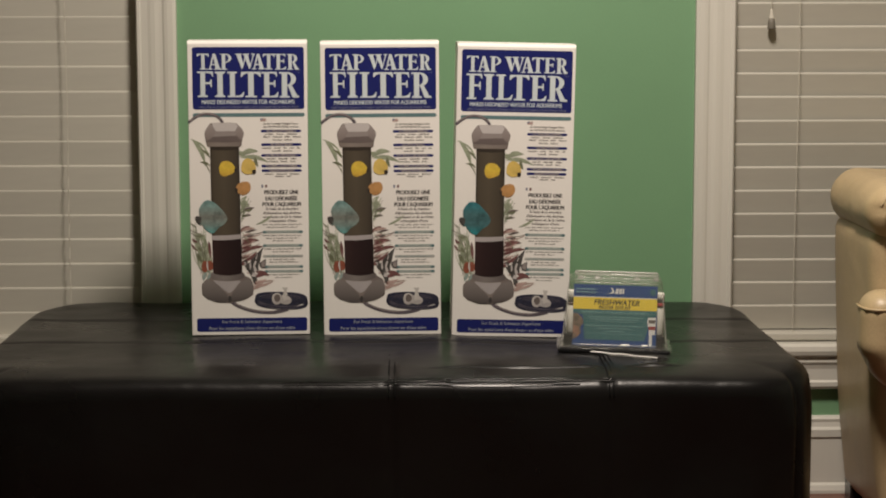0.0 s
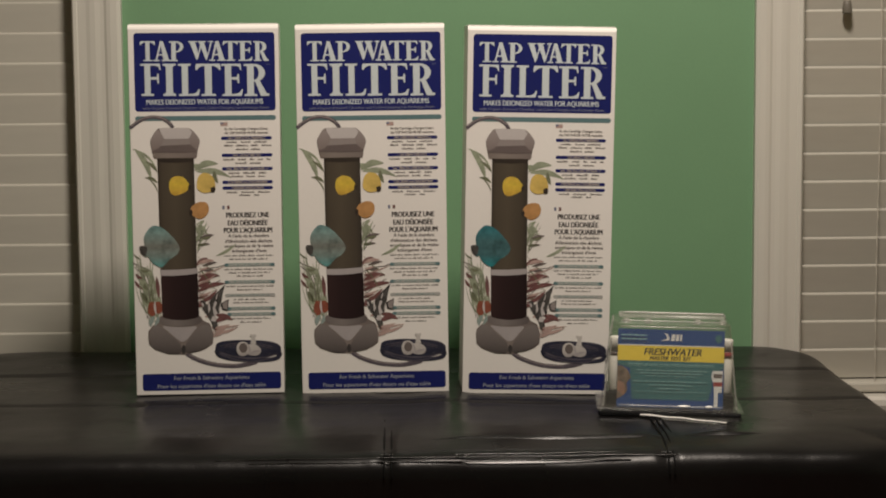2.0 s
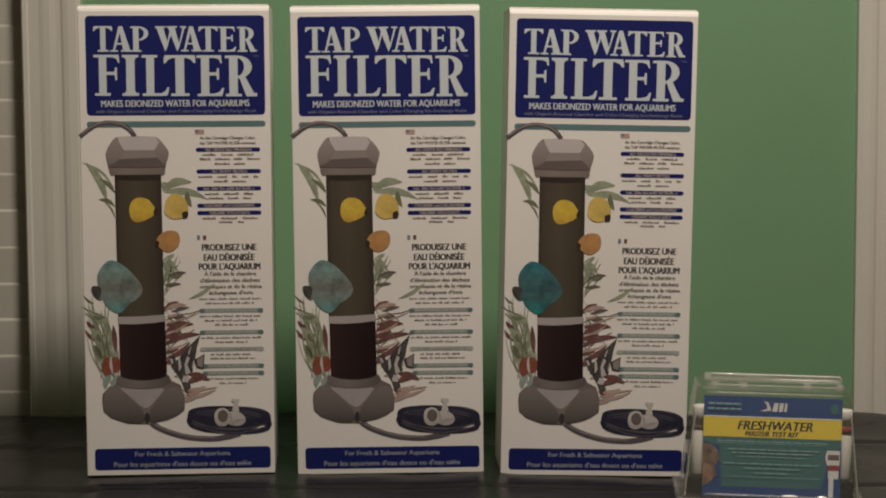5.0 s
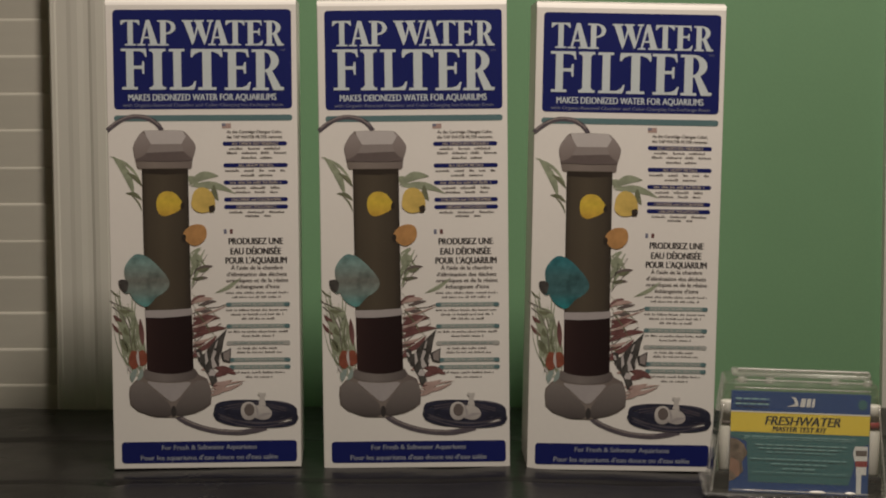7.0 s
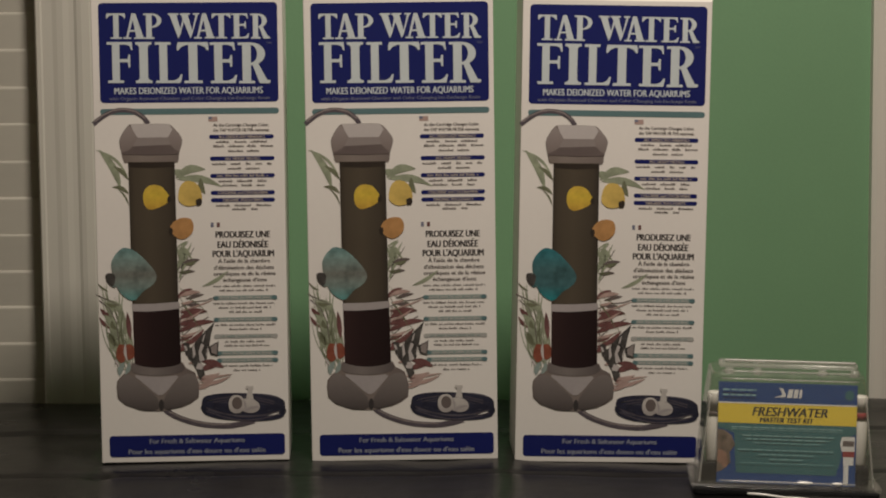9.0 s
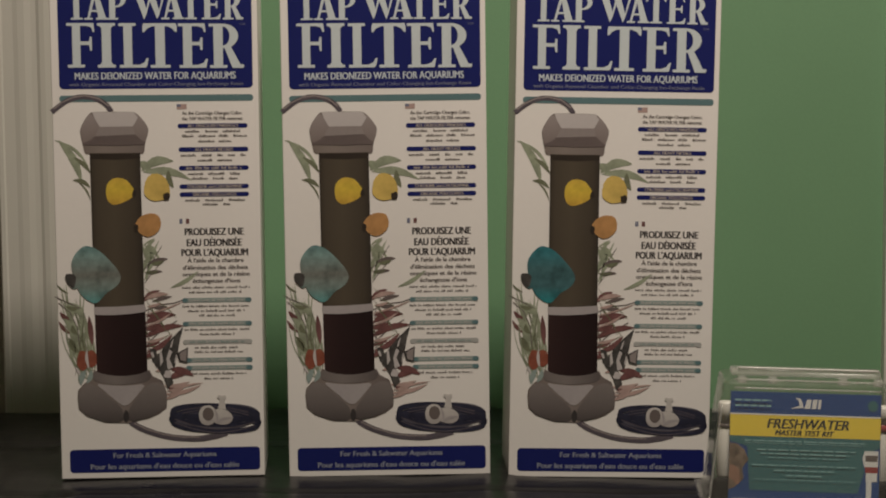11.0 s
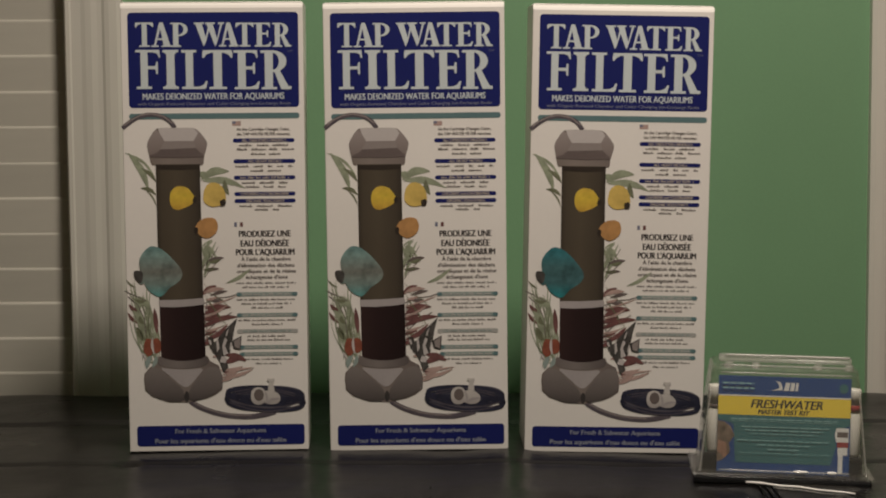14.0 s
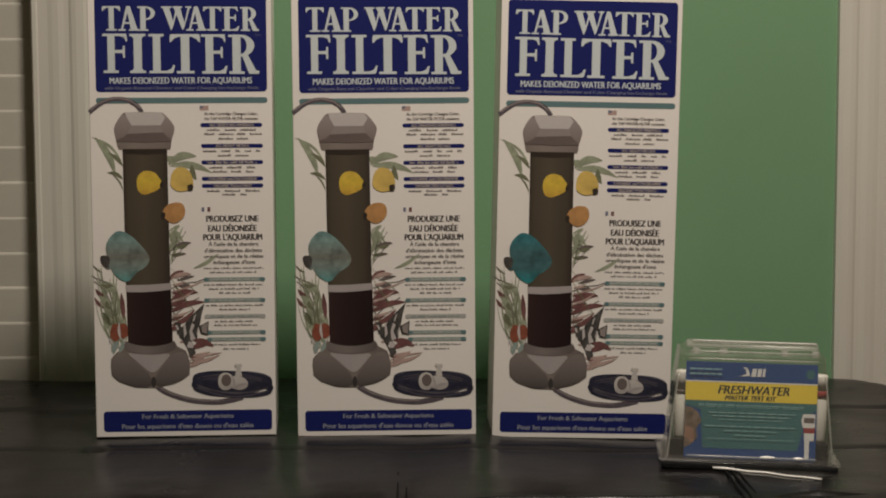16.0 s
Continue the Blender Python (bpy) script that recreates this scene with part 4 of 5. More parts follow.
    cap = part("cap_print", prints([smooth_loop([(624, 243), (632, 228), (641, 217.2), (648, 215.8), (706, 216.2), (713.5, 217.2), (726, 230), (734.5, 243), (733, 254), (728, 268), (727, 283), (722, 285.4), (635, 284.6), (630.7, 283), (627.6, 267), (624.6, 253)], 1)], L2), CAPGREY, ob, "printed grey hexagonal cap")
    part("cap_light_print", prints([[(644, 216.2), (711, 216.6), (717.5, 226), (709.4, 240), (656, 240.2), (647.6, 225.6)]], L3), CAPLIGHT, cap)
    part("cap_band_print", prints([[(656, 240.2), (709.4, 240), (713, 253), (648, 255.4)]], L3 + 0.0001), BANDINK2, cap)
    prints_each("cap_side_print", [[(624.6, 243), (631.6, 229.6), (641, 218.4), (647.6, 225.6), (656, 240.2), (648, 255.4), (640, 262), (628, 266.6), (625.2, 254)], [(733.9, 243), (726, 230.6), (713, 218), (717.5, 226), (709.4, 240), (713, 253), (720, 260.4), (728.6, 266.6), (732.6, 254)]], L3 + 0.0002, TAUPE, cap)
    part("cap_shade_print", prints([[(648, 255.4), (713, 253), (720, 260.4), (728.6, 266.6), (728, 269.6), (680, 271), (627.8, 269.2), (628, 266.6), (640, 262)]], L3 + 0.0004), CAPDARK, cap)
    base = part("base_print", prints([([(636.5, 638), (652, 645.5), (682, 649.4), (712, 646), (726.5, 639.5), (732, 650), (748, 658.5), (755.6, 682), (753.6, 704), (740, 714), (724.7, 720.7), (689.3, 727.7), (653.9, 726.5), (623.8, 715.8), (610.6, 703.7), (608.8, 684), (610, 672), (620, 660.5), (633, 652)])], L2), CAPGREY, ob, "printed grey flared base")
    part("base_rim_print", prints([smooth_loop([(636.8, 638.6), (652, 646), (682, 649.8), (712, 646.4), (726.2, 640), (731, 651.5), (722, 659.5), (684, 664), (650, 661), (634, 655)], 1)], L3), CAPDARK2, base)
    part("base_light_print", prints([smooth_loop([(637, 660.2), (660, 664.2), (690, 665.6), (722, 662.2), (709, 678), (693.6, 696), (686, 698.6), (679, 697), (660, 680)], 1)], L3 + 0.0002), BANDINK, base)
    prints_each("base_side_print", [smooth_loop([(611, 674), (621, 662), (635, 661), (656, 680), (678, 699), (683, 708), (683, 726.4), (654, 725.6), (624, 714.8), (611.6, 703)], 1), smooth_loop([(748, 660), (726, 661.6), (712, 678), (696, 698), (691, 708), (691, 726.4), (724, 719.6), (752.6, 703.4), (754.6, 682)], 1)], L3 + 0.0004, BASETONE, base)
    part("outlet_print", prints([oval(687.5, 716, 4.5, 10)], L3 + 0.0006), BLACK, base)
    part("base_hose_print", prints([ribbon([(688, 718), (698, 728.5), (709, 735.5), (721, 741), (736, 746.5), (751, 750.6), (766, 753.6), (781, 755), (797, 756), (812, 755.6), (834, 752), (852, 747)], 10)], L2 - 0.0003), HOSE, ob, "printed grey hose")
    part("base_hose_shine_print", prints([ribbon([(700, 728), (721, 739), (751, 748.4), (781, 752.8), (808, 753)], 2.2)], L2 - 0.0001), BANDINK2, ob)
    coil = part("hose_coil_print", prints([oval(833, 722, 74, 23, -4, 0.05, 5)], L2), COILBED, ob, "printed dark blue hose coil")
    loops = []
    for k, (cy, rx, ry, w) in enumerate(((713, 70, 12.5, 6.5), (718, 72, 15, 5), (726, 73, 16.5, 6), (731, 70, 13, 7), (722, 62, 12.5, 4), (720, 52, 9.5, 3))):
        loops.append(ribbon([(833 + rx * math.cos(2 * math.pi * i / 40 + k), cy + ry * math.sin(2 * math.pi * i / 40 + k) - 0.06 * rx * -math.cos(2 * math.pi * i / 40 + k)) for i in range(41)], w))
    prints_each("hose_loop_print", loops, L2 + 0.0003, COIL, coil)
    prints_each("coil_shine_print", [ribbon([(766 + i * 13.2, 722 + k * 6 + 14 * math.sin(math.pi * i / 10) + 0.06 * i * 13) for i in range(11)], 1.7) for k in (0, 1)] + [ribbon([(778 + i * 11, 708 - 8 * math.sin(math.pi * i / 10) + k * 5 + 0.5 * i) for i in range(11)], 1.4) for k in (0, 1)], L3, HOSE, coil)
    fit_ = part("fitting_print", prints([oval(843, 720, 19, 13, 12), [(838, 706), (841, 691), (837, 687.6), (838, 683.6), (844, 684.8), (850.5, 684), (851.5, 688), (848.6, 692), (851, 708)], oval(820.5, 717, 14, 16.6, 0, power=2.3)], L3 + 0.0004), FITTING, ob, "printed pale hose fitting")
    part("fitting_shade_print", prints([leaf(834, 731, 862, 722, 5, -3), leaf(832, 706, 836, 730, 3.5, -2)], L3 + 0.0009), BANDINK, fit_)
    part("fitting_hole_print", prints([oval(821.6, 714.8, 9.2, 11)], L3 + 0.0011), CAPGREY, fit_)

    # Plain coloured patches of the picture.
    part("yellow_patch_print", prints([smooth_loop([(662.6, 346), (666, 331), (678, 322.6), (695, 325), (704, 335), (711.5, 347), (704, 357.5), (690, 364), (676, 368.4), (666, 362)], 1)], L3 + 0.0002), YELLOW, ob, "plain yellow printed patch")
    part("amber_patch_print", prints([smooth_loop([(724, 346), (728, 325), (741, 315.4), (758.5, 321), (767, 339), (766.5, 356), (754, 361), (739, 362.4), (727, 355)], 1)], L3 + 0.0002), AMBER, ob, "plain amber printed patch")
    part("orange_patch_print", prints([smooth_loop([(708, 401), (716, 388), (730, 381.6), (746, 383), (751.5, 394), (750, 408), (738, 419), (726, 421), (714, 412)], 1)], L3 + 0.0002), ORANGE, ob, "plain orange printed patch")
    prints_each("dark_patch_print", [oval(709, 349, 3.6, 6, 10, 0.3, 3), oval(761, 354.6, 5.4, 5.8, 20, 0.3, 4), oval(710.5, 406, 4, 6, 0, 0.3, 5)], L3 + 0.0006, TUBEEDGE, ob, "small plain dark printed patch")
    part("turquoise_patch_print", prints([smooth_loop([(604, 461), (609, 450), (616, 441), (627, 432.6), (643, 437), (657, 448), (669, 461), (679, 473), (685, 485), (681, 497), (671, 505), (660, 511), (652, 521), (643, 529.4), (631, 525), (619, 515), (611, 498), (606, 480)]), smooth_loop([(612, 482), (603, 478.5), (594, 480), (594.6, 489), (598, 497), (608, 506), (616, 500)])], L3 + 0.0002), TURQ, ob, "plain turquoise printed patch")
    prints_each("turquoise_shade_print", [smooth_loop([(612, 482), (603, 478.5), (594, 480), (594.6, 489), (598, 497), (607, 504), (611, 495)], 1)], L3 + 0.0006, SMOKE, ob)
    mono = [oval(755, 623, 20, 17, -20, 0.25, 12), [(748, 606), (762, 590), (784, 569), (778, 590), (774, 612), (760, 608)], [(772, 613), (791, 603), (789, 630), (776, 627)], [(728, 604), (738, 606), (742, 622), (733, 628)], [(738, 632), (758, 638), (766, 662), (756, 672), (750, 652)]]
    prints_each("striped_patch_print", mono, L3, SMOKE, ob, "plain charcoal printed patch")
    light = [[(744, 612), (747, 607), (750, 626), (745, 634)], [(760, 606), (765, 610), (760, 622), (766, 636), (757, 640), (755, 622)], [(771, 614), (773, 616), (770, 630), (768, 628)], oval(757, 648, 6, 7, 20, 0.4, 2), [(764, 594), (768, 588), (764, 603), (761, 604)], [(729, 611), (733, 610), (736, 618), (733, 620)]]
    part("grey_patch_print", prints([[(777, 613), (789, 606), (787, 627), (778, 624)]], L3 + 0.0004), BANDINK2, ob, "plain grey printed patch")
    prints_each("pale_patch_print", light, L3 + 0.0005, CAPLIGHT, ob, "plain pale printed patch")

    # English text column.
    part("flag_print", prints([[(780.5, 213), (796.4, 213), (796.4, 204.6), (780.5, 204.6)]], L1), PINK, ob, "small faded flag")
    part("flag_corner_print", prints([[(780.5, 209), (787, 209), (787, 204.6), (780.5, 204.6)]], L2), DIM, ob)
    part("intro_lettering", words("As the Cartridge Changes Color,", 788.4, 886, 222, 216.4, L1, heavy=0.6), GREYTEXT, ob)
    part("intro_lettering", words("the TAP WATER FILTER removes:", 788.4, 886, 231, 225.4, L1, heavy=0.6), GREYTEXT, ob)
    heads = ((240.2, 781.3, 894.4, 0.36, "ALL DISSOLVED MINERALS"), (278.5, 782.0, 895.2, 0.27, "ALL HEAVY METALS"), (308.8, 782.0, 895.2, 0.40, ""), (338.9, 782.3, 894.9, 0.39, "CHLORINE and CHLORAMINE"), (351.9, 782.3, 894.9, 0.31, "ORGANIC POLLUTANTS"))
    for y, a, b, share, t in heads:
        pill = part("heading_bar", prints([rounded(a, y - 3.7, b, y + 3.7, 3.6, 4)], L1), NAVY, ob, "small navy heading bar")
        m, half = (a + b) / 2, share * (b - a)
        if t:
            part("heading_lettering", words(t, m - half, m + half, y + 2.8, y - 3.0, L2, heavy=0.9), HEADTEXT, pill)
        else:
            part("heading_lettering", prints(dashes(m - half, m + half, y, 4.4, 77), L2), HEADTEXT, pill)
    lines = []
    for i, (v, ext) in enumerate(((165, (80, 160, 190, 258, 282, 380)), (190, (65, 128, 152, 243, 260, 315, 340, 412)), (218, (150, 237, 260, 328)), (293, (55, 137, 165, 225, 252, 283, 308, 348, 375, 405)), (320, (145, 225, 250, 335)), (393, (92, 173, 200, 288, 318, 370)), (418, (112, 200, 225, 285, 312, 360)), (535, (75, 155, 182, 280, 308, 400)), (557, (168, 252, 278, 320)))):
        spans = [(768.6 + 0.3025 * p, 768.6 + 0.3025 * q) for p, q in zip(ext[::2], ext[1::2])]
        lines += word_bars(spans, 199.3 + 0.3035 * v, 3.0, 20 + i)
    part("small_print_bar", prints(lines, L1), GREYTEXT, ob, "unreadable grey small print")

    # French text column.
    part("flag_print", prints([[(781, 399.6), (786, 399.6), (786, 391.4), (781, 391.4)]], L1), DIM, ob, "small faded flag")
    part("flag_red_print", prints([[(791.6, 399.6), (797, 399.6), (797, 391.4), (791.6, 391.4)]], L1), MAROON, ob)
    for t, a, b, y0, y1 in (("PRODUISEZ UNE", 789, 885.6, 418.4, 406.4), ("EAU D\u00c9IONIS\u00c9E", 792, 882, 436.4, 424.2), ("POUR L'AQUARIUM", 783, 892, 452.6, 440.6)):
        part("french_heading", words(t, a, b - 1.3, y0, y1, L1, heavy=1.3), BLACK, ob, "dark condensed heading lettering")
    for t, a, b, y0, y1 in (("\u00c0 l'aide de la chambre", 792.5, 883.6, 463.4, 456.2), ("d'\u00e9limination des d\u00e9chets", 785, 890.4, 475.2, 467.8), ("organiques et de la r\u00e9sine", 784.2, 893, 486, 478.8), ("\u00e9changeuse d'ions", 800.4, 877.5, 497, 489.8)):
        part("french_lettering", words(t, a, b, y0, y1, L1, heavy=0.8), GREYTEXT, ob)
    lines = []
    for i, (v, a, b) in enumerate(((400, 62, 425), (425, 97, 385), (500, 62, 418), (525, 90, 398), (550, 150, 340), (625, 70, 420), (650, 150, 340), (722, 122, 365), (745, 120, 385), (862, 105, 402), (888, 170, 325))):
        lines += dashes(764.3 + 0.306 * a, 764.3 + 0.306 * b, 381.3 + 0.309 * v, 2.7, 50 + i, 0.9)
    part("small_print_bar", prints(lines, L1), GREYTEXT, ob, "unreadable grey small print")
    for y, a, mat in ((525.7, 783, SAGE), (564.6, 783, SAGE), (594.8, 783, PALEBAR), (625, 787, SAGE), (637.9, 787, SAGE)):
        pill = part("heading_bar", prints([rounded(a, y - 3.8, 896, y + 3.8, 3.6, 4)], L1), mat, ob, "small grey-teal heading bar")
        part("heading_lettering", prints(dashes(a + 11, 884, y, 3.4, int(y)), L2), PALEBAR if mat is SAGE else SAGE, pill)
        prints_each("bar_end", [rounded(a, y - 3.8, a + 9, y + 3.8, 3.5, 4), rounded(886, y - 3.8, 896, y + 3.8, 3.5, 4)], L2 + 0.0002, TEAL if mat is SAGE else PALEBAR, pill)

    foot = part("foot_panel", prints([rounded(594, 770.8, 905.6, 809.4, 6)], L1), NAVY, ob, "navy blue panel along the foot")
    part("foot_lettering", words("For Fresh & Saltwater Aquariums", 665, 833.4, 785.6, 776.6, L2, heavy=0.7), FOOTINK, foot)
    part("foot_lettering", words("Pour les aquariums d'eau douce ou d'eau sal\u00e9e", 627.4, 870.5, 804.2, 794.8, L2, heavy=0.7), FOOTINK, foot)
    return ob


one = carton()
one.matrix_world = pose(-0.2278, -0.0024, 0.4463, -0.14, 0.01, 2.52)
two = copy_thing(one, pose(-0.0012, 0.0002, 0.4448, -0.10, -0.30, -0.08))
three = copy_thing(one, pose(0.2187, 0.0018, 0.4398, 0.16, 1.30, 0.54))
# The third carton's patch takes the tone with its sheen painted in.
for o in three.children:
    if o.name.startswith("turquoise_patch_print"):
        o.material_slots[0].link = "OBJECT"
        o.material_slots[0].material = TURQ_SHEEN


# ---- test kit ----
def prism(outline, z0, z1):
    """A thin flat piece with the given outline."""
    bm = bmesh.new()
    low, high = [bm.verts.new((x, y, z0)) for x, y in outline], [bm.verts.new((x, y, z1)) for x, y in outline]
    n = len(outline)
    bm.faces.new(low)
    bm.faces.new(high)
    for i in range(n):
        bm.faces.new((low[i], low[(i + 1) % n], high[(i + 1) % n], high[i]))
    bmesh.ops.recalc_face_normals(bm, faces=bm.faces)
    return bm


def kit():
    """A clear clamshell on a black tray with a printed card and small bottles."""
    ob = thing("test_kit", "clear plastic test kit case on a black tray, printed card", "test kit", m=pose(0.3832, -0.122, OT - 0.0015, 0, 1.5, -5.5))
    w0, w1, d0, d1, h = 0.092, 0.074, 0.050, 0.036, 0.112

    def case(r):
        bm = bmesh.new()
        levels = ((0.010, 1.0), (0.098, 0.35), (0.1195, 0.14), (0.1220, 0.09))
        rings = []
        for z, k in levels:
            wx, dy = w1 + (w0 - 0.004 - w1) * k, d1 + (d0 - 0.004 - d1) * k
            if z > 0.12:
                wx, dy = wx - 0.0012, dy - 0.0012
            rings.append([bm.verts.new((x, y, z)) for x, y in rounded(-wx, -dy, wx, dy, 0.009, 4)])
        n = len(rings[0])
        for a, b in zip(rings, rings[1:]):
            for i in range(n):
                bm.faces.new((a[i], a[(i + 1) % n], b[(i + 1) % n], b[i]))
        bm.faces.new(rings[-1])
        bmesh.ops.recalc_face_normals(bm, faces=bm.faces)
        return bm

    lid = part("lid", case(0.009), CLEAR, ob, "clear moulded plastic lid", False)
    sol = lid.modifiers.new("wall", "SOLIDIFY")
    sol.thickness = 0.0010
    # Whitened tubes stand in for the lamp light that lid edges catch.
    for z, y in ((0.0150, -0.0480), (0.1165, -0.0385), (0.1235, -0.0330), (0.1318, -0.0205)):
        part("lid_edge", tube([(-0.066 + 0.134 * i / 10, y, z) for i in range(11)], 0.0009, 6), FROST, ob, "lid edge whitened for caught light", True)
    for s in (-1, 1):
        part("lid_corner", tube([(s * (0.086 - 0.0095 * i / 8), -0.044 + 0.006 * i / 8, 0.012 + 0.088 * i / 8) for i in range(9)], 0.0012, 6), FROST, ob, "moulded lid corner", True)
    # White strip painted in for the specular line along the top.
    for xa, xb, y, z in ((-0.062, 0.067, -0.0208, 0.1326),):
        part("lid_rim_edge", tube([(xa + (xb - xa) * i / 8, y, z) for i in range(9)], 0.0007, 6), GLINT, ob, "white strip for the glint on the lid's top edge", True)
    part("hang_ridge", box(-0.068, 0.070, -0.020, 0.000, 0.1245, 0.1315, 0.0025, 2), FROST, ob, "clear ridge on top of the lid", True)
    for x in (-0.058, -0.030, 0.034, 0.066):
        part("lid_stud", turned([(0.0045, 0.0), (0.0045, 0.005), (0.0035, 0.0062)], 12, (x, -0.026, 0.1195)), FROST, ob, "clear moulded stud", True)
    part("lid_rim", slab(bmesh.new(), -w0 - 0.003, w0 + 0.003, -d0 - 0.003, d0 + 0.003, 0.0085, 0.0115, 0.0012, 1), CLEAR, ob, "clear flange round the case")
    tray = part("tray", box(-w0, w0, -d0, d0, 0.0, 0.0085, 0.003, 2), TRAY, ob, "black moulded tray", False)
    part("tray_block", box(-w0 + 0.009, w0 - 0.009, -0.034, d0 - 0.010, 0.0085, 0.030, 0.003, 2), TRAY, tray)
    lip = [(-0.038 + 0.108 * i / 12, -d0 - 0.001 - 0.036 * (i / 12) ** 1.2 - 0.0006 * math.sin(i * 1.9), 0.0030 + 0.0004 * math.sin(i * 1.3)) for i in range(13)]
    flap = part("front_flap", prism([(-0.038, -d0), *[(x, y) for x, y, z in lip], (0.078, -d0 - 0.010), (0.078, -d0)], 0.0012, 0.0026), CLEAR, ob, "clear plastic flap lying before the tray")
    # White tube paints the specular streak along the flap's front edge.
    part("flap_lip", tube(lip, 0.0014, 8, 0.8), GLINT, flap, "flap edge in white for its glint", True)
    # Second, thinner streak of reflected light, drawn as a whitened tube.
    part("flap_crease", tube([(x, y - 0.006 - 0.0016 * math.sin(3.0 * i / 9), z - 0.0012) for i, (x, y, z) in enumerate(lip[3:12])], 0.0009, 6, 0.6), FROST, flap, "faint whitened streak for a second glint", True)

    lx0, lx1, lz0, lz1 = -0.0685, 0.0685, 0.0115, 0.1125

    def lab(u, v):
        return (lx0 + (lx1 - lx0) * u, lz0 + (lz1 - lz0) * v)

    def lean(o):
        o.location = (0, -0.0405, 0)
        o.rotation_euler = (radians(-4), 0, 0)
        return o

    def lay(shapes, lift):
        bm = bmesh.new()
        for i, s in enumerate(shapes):
            flat(bm, [lab(*p) for p in s], lift + 0.00005 * i)
        return bm

    card = lean(part("label_card", box(lx0, lx1, 0.0, 0.0012, lz0, lz1), KITBLUE, ob, "blue, yellow and teal printed card"))

    def lab_map(px, py):
        return lab(px, py)

    part("yellow_band", lay([bar(0, 1, 0.595, 0.79)], 0.0005), KITYELLOW, card, "yellow title band")
    part("teal_field", lay([[(0.14, 0.10), (0.86, 0.10), (0.90, 0.30), (0.88, 0.44), (1.0, 0.52), (1.0, 0.593), (0.0, 0.593), (0.0, 0.55), (0.12, 0.50)]], 0.0005), KITTEAL, card, "teal text field")
    part("band_edge", lay([bar(0, 1, 0.79, 0.803)], 0.0008), WHITEINK, card)
    part("kit_title", words("FRESHWATER", 0.245, 0.785, 0.672, 0.765, 0.001, lab_map, 0.0, 0.25, 0.006), STRIPE, card, "dark slanted title lettering")
    part("kit_subtitle", words("MASTER TEST KIT", 0.30, 0.69, 0.610, 0.660, 0.001, lab_map, 0.0, 0.25, 0.005), STRIPE, card)
    emblem = [[(0.40, 0.855), (0.46, 0.885), (0.452, 0.93), (0.43, 0.955), (0.465, 0.95), (0.482, 0.90), (0.485, 0.865)], [(0.492, 0.858), (0.530, 0.858), (0.540, 0.943), (0.508, 0.943)], [(0.540, 0.858), (0.570, 0.858), (0.578, 0.943), (0.548, 0.943)], [(0.580, 0.858), (0.598, 0.858), (0.604, 0.943), (0.586, 0.943)]]
    part("emblem", lay(emblem, 0.001), WHITEINK, card, "plain white emblem shapes")
    part("seal", lay([oval(0.945, 0.90, 0.033, 0.05)], 0.001), KITTEAL, card, "small dull seal")
    part("patch", lay([[(0.0, 0.10), (0.04, 0.12), (0.10, 0.20), (0.09, 0.30), (0.13, 0.38), (0.10, 0.47), (0.05, 0.52), (0.0, 0.53)]], 0.0009), ink("grey_brown_ink", (0.17, 0.125, 0.095), vary=0.6, scale=150), card, "plain grey-brown printed patch")
    part("patch", lay([oval(0.04, 0.24, 0.035, 0.075, 12, 0.4, 4)], 0.0011), ink("salmon_ink", (0.30, 0.17, 0.12), vary=0.3, scale=100), card, "plain salmon printed patch")
    part("bottle_print", lay([[(0.90, 0.34), (0.885, 0.42), (0.90, 0.49), (0.99, 0.49), (0.99, 0.34)], bar(0.91, 0.985, 0.21, 0.29), bar(0.915, 0.95, 0.02, 0.21)], 0.0011), WHITEINK, card, "plain white printed bottle shape")
    part("bottle_cap_print", lay([bar(0.905, 0.99, 0.29, 0.345)], 0.0013), REDCAP, card)
    part("bottle_text_print", lay([bar(0.905, 0.985, 0.395, 0.45)], 0.0013), CAPDARK, card)
    rnd = random.Random(8)
    rows = []
    for v, a, b, hh in ((0.555, 0.10, 0.90, 0.016), (0.535, 0.10, 0.90, 0.008), (0.475, 0.18, 0.84, 0.016), (0.440, 0.21, 0.80, 0.016), (0.405, 0.26, 0.76, 0.010), (0.335, 0.15, 0.84, 0.014), (0.290, 0.30, 0.70, 0.014), (0.245, 0.38, 0.62, 0.014), (0.205, 0.17, 0.85, 0.008)):
        x = a
        while x < b:
            e = min(b, x + rnd.uniform(0.03, 0.09))
            rows.append(bar(x, e, v - hh * 0.32, v + hh * 0.32))
            x = e + 0.012
    for v in (0.875, 0.925):
        x = 0.03
        while x < 0.27:
            e = min(0.27, x + rnd.uniform(0.03, 0.07))
            rows.append(bar(x, e, v - 0.008, v + 0.008))
            x = e + 0.01
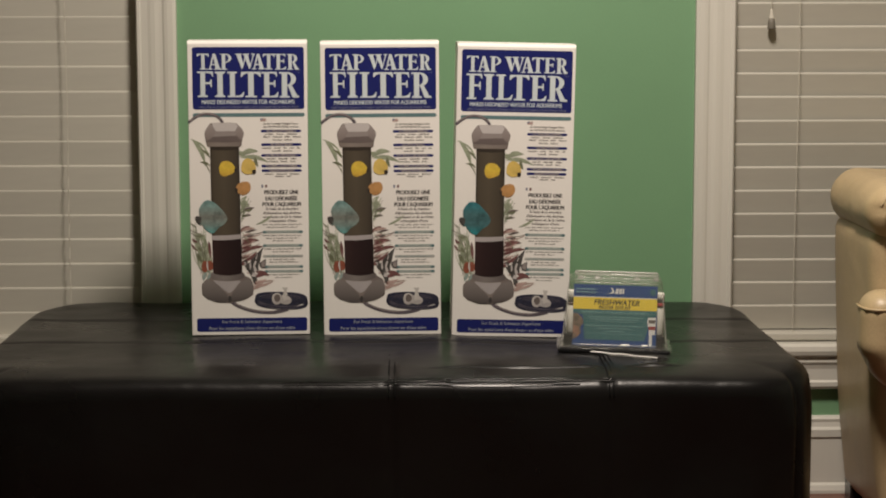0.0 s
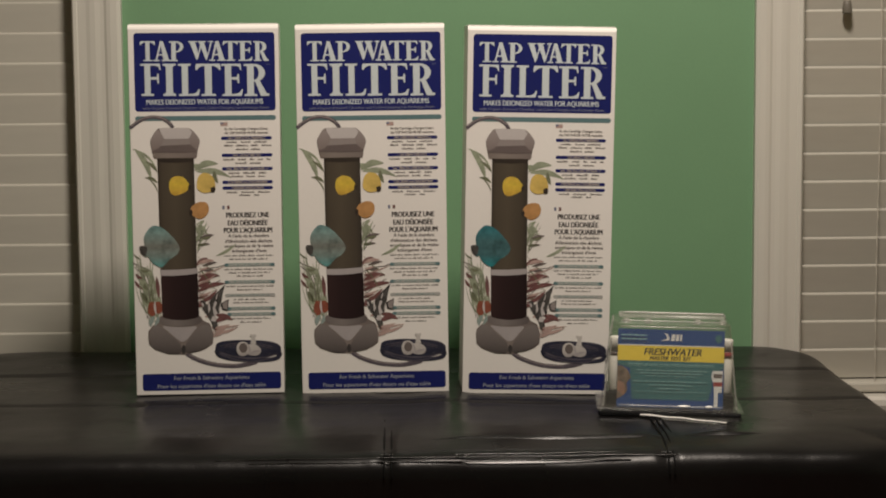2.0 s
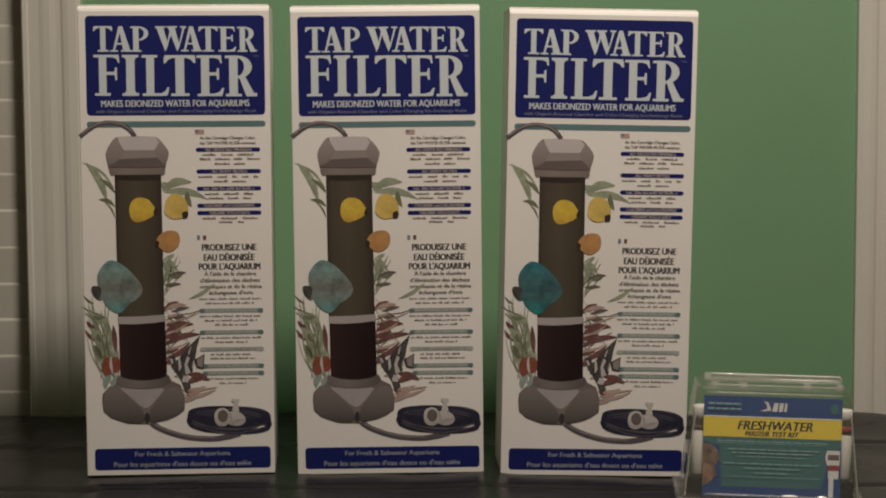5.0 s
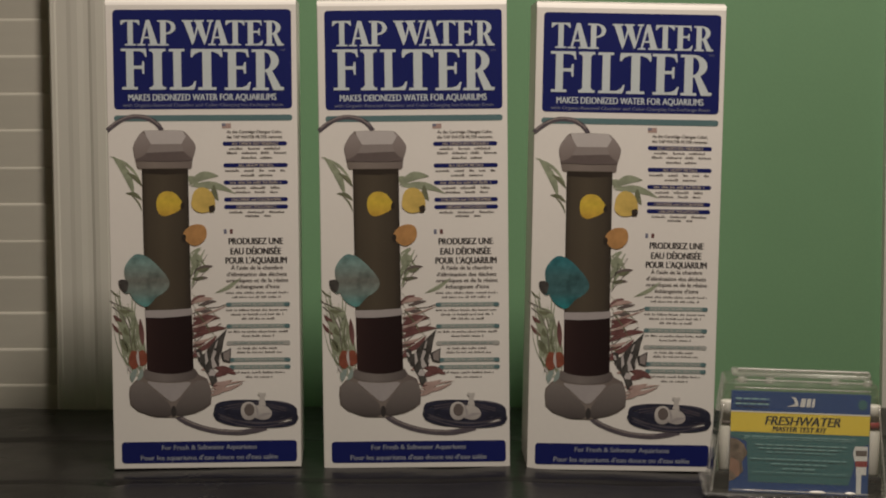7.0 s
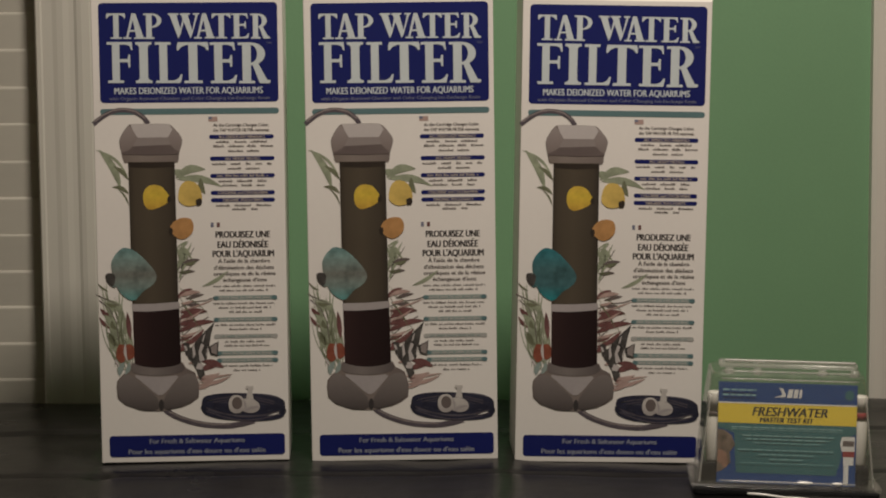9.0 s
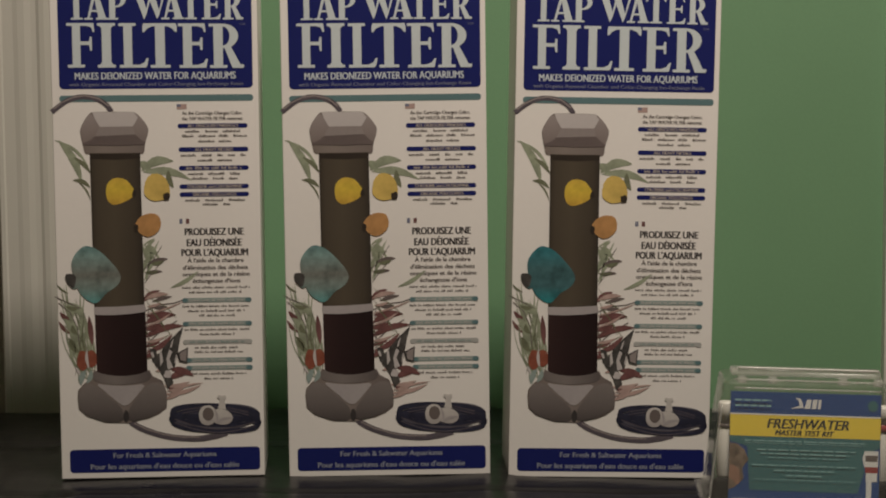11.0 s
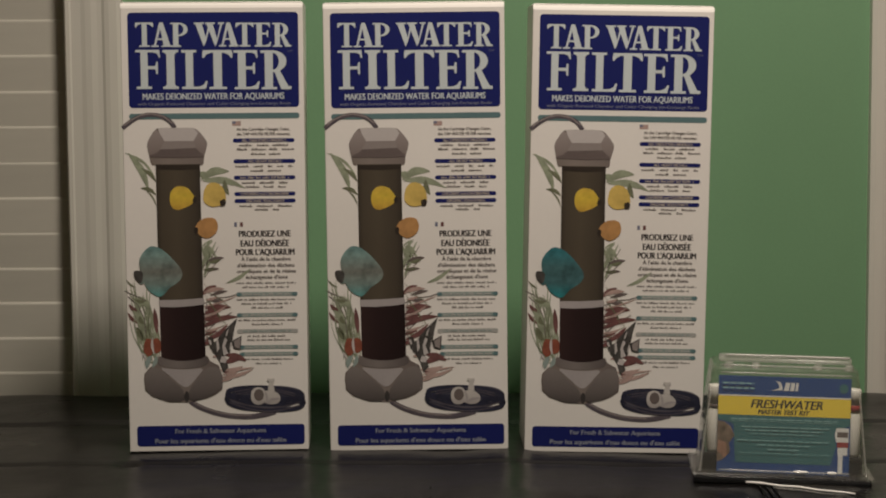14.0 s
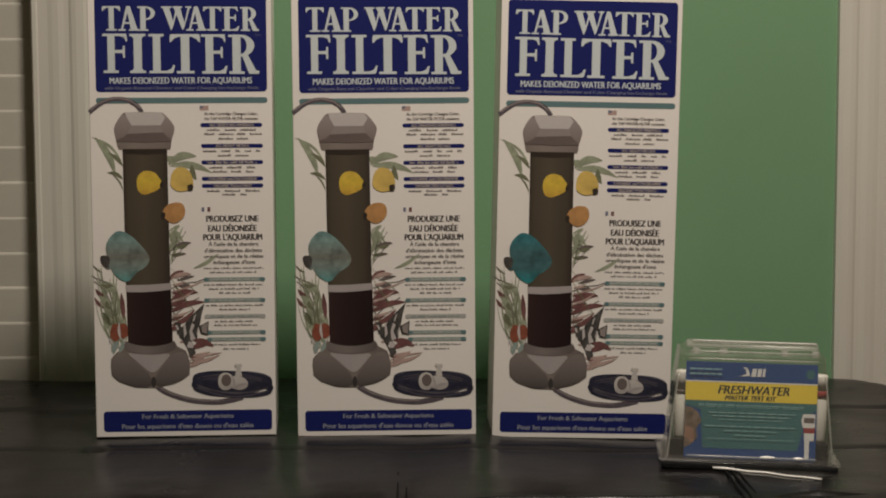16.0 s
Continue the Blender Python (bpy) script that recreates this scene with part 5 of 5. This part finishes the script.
    part("small_print_bar", lay(rows, 0.001), KITTEXT, card, "unreadable pale small print")

    for x, y in ((-0.0708, -0.022), (0.0728, -0.022), (-0.052, 0.012), (-0.018, 0.012), (0.018, 0.012), (0.052, 0.012)):
        b = part("bottle", turned([(0.0072, 0.030), (0.0080, 0.032), (0.0080, 0.074), (0.0066, 0.0765), (0.0066, 0.0775)], 16, (x, y, 0)), BOTTLE, ob, "small white dropper bottle", True)
        tall = 0.0062 if x > 0.07 else 0.0026
        part("bottle_band", turned([(0.0076, 0.0772), (0.0081, 0.0776), (0.0081, 0.0776 + tall), (0.0076, 0.0780 + tall)], 16, (x, y, 0)), REDCAP if x > -0.07 else CAPDARK, b, "dark red printed band", True)
        part("cap", turned([(0.0079, 0.0780 + tall), (0.0079, 0.0990), (0.0070, 0.1005)], 16, (x, y, 0)), BOTTLE, b, "ribbed white cap", True)
    # Added white ellipsoids in place of specular spots below the card.
    for x, w in ((0.018, 0.0085), (0.050, 0.0055)):
        blob = bmesh.new()
        bmesh.ops.create_uvsphere(blob, u_segments=14, v_segments=8, radius=1.0)
        bmesh.ops.scale(blob, verts=blob.verts, vec=(w, 0.0022, 0.0017))
        bmesh.ops.translate(blob, verts=blob.verts, vec=(x, -0.0495, 0.0155))
        part("moulded_tab", blob, GLINT, ob, "small white spot for a glint below the card", True)
    for o in ob.children:
        if o.data.materials[0] in (CLEAR, FROST):
            o.visible_shadow = False
    return ob


kit()


# ---- floor planks ----
plank = box(-0.0445, 0.0445, -0.5, 0.5, FZ - 0.011, FZ, 0.0012, 1)
plank_mesh = bpy.data.meshes.new("plank")
plank.to_mesh(plank_mesh)
plank.free()
plank_mesh.materials.append(FLOOR)
for i in range(58):
    cuts = [-4.59, -3.3 + (i * 0.37) % 1.0, -1.6 + (i * 0.59) % 1.1, WY - 0.002]
    for a, b in zip(cuts, cuts[1:]):
        o = new("plank", plank_mesh)
        o.parent = floor
        o.location = (-2.553 + i * 0.0895, (a + b) / 2, 0)
        o.scale = (1, b - a - 0.0015, 1)
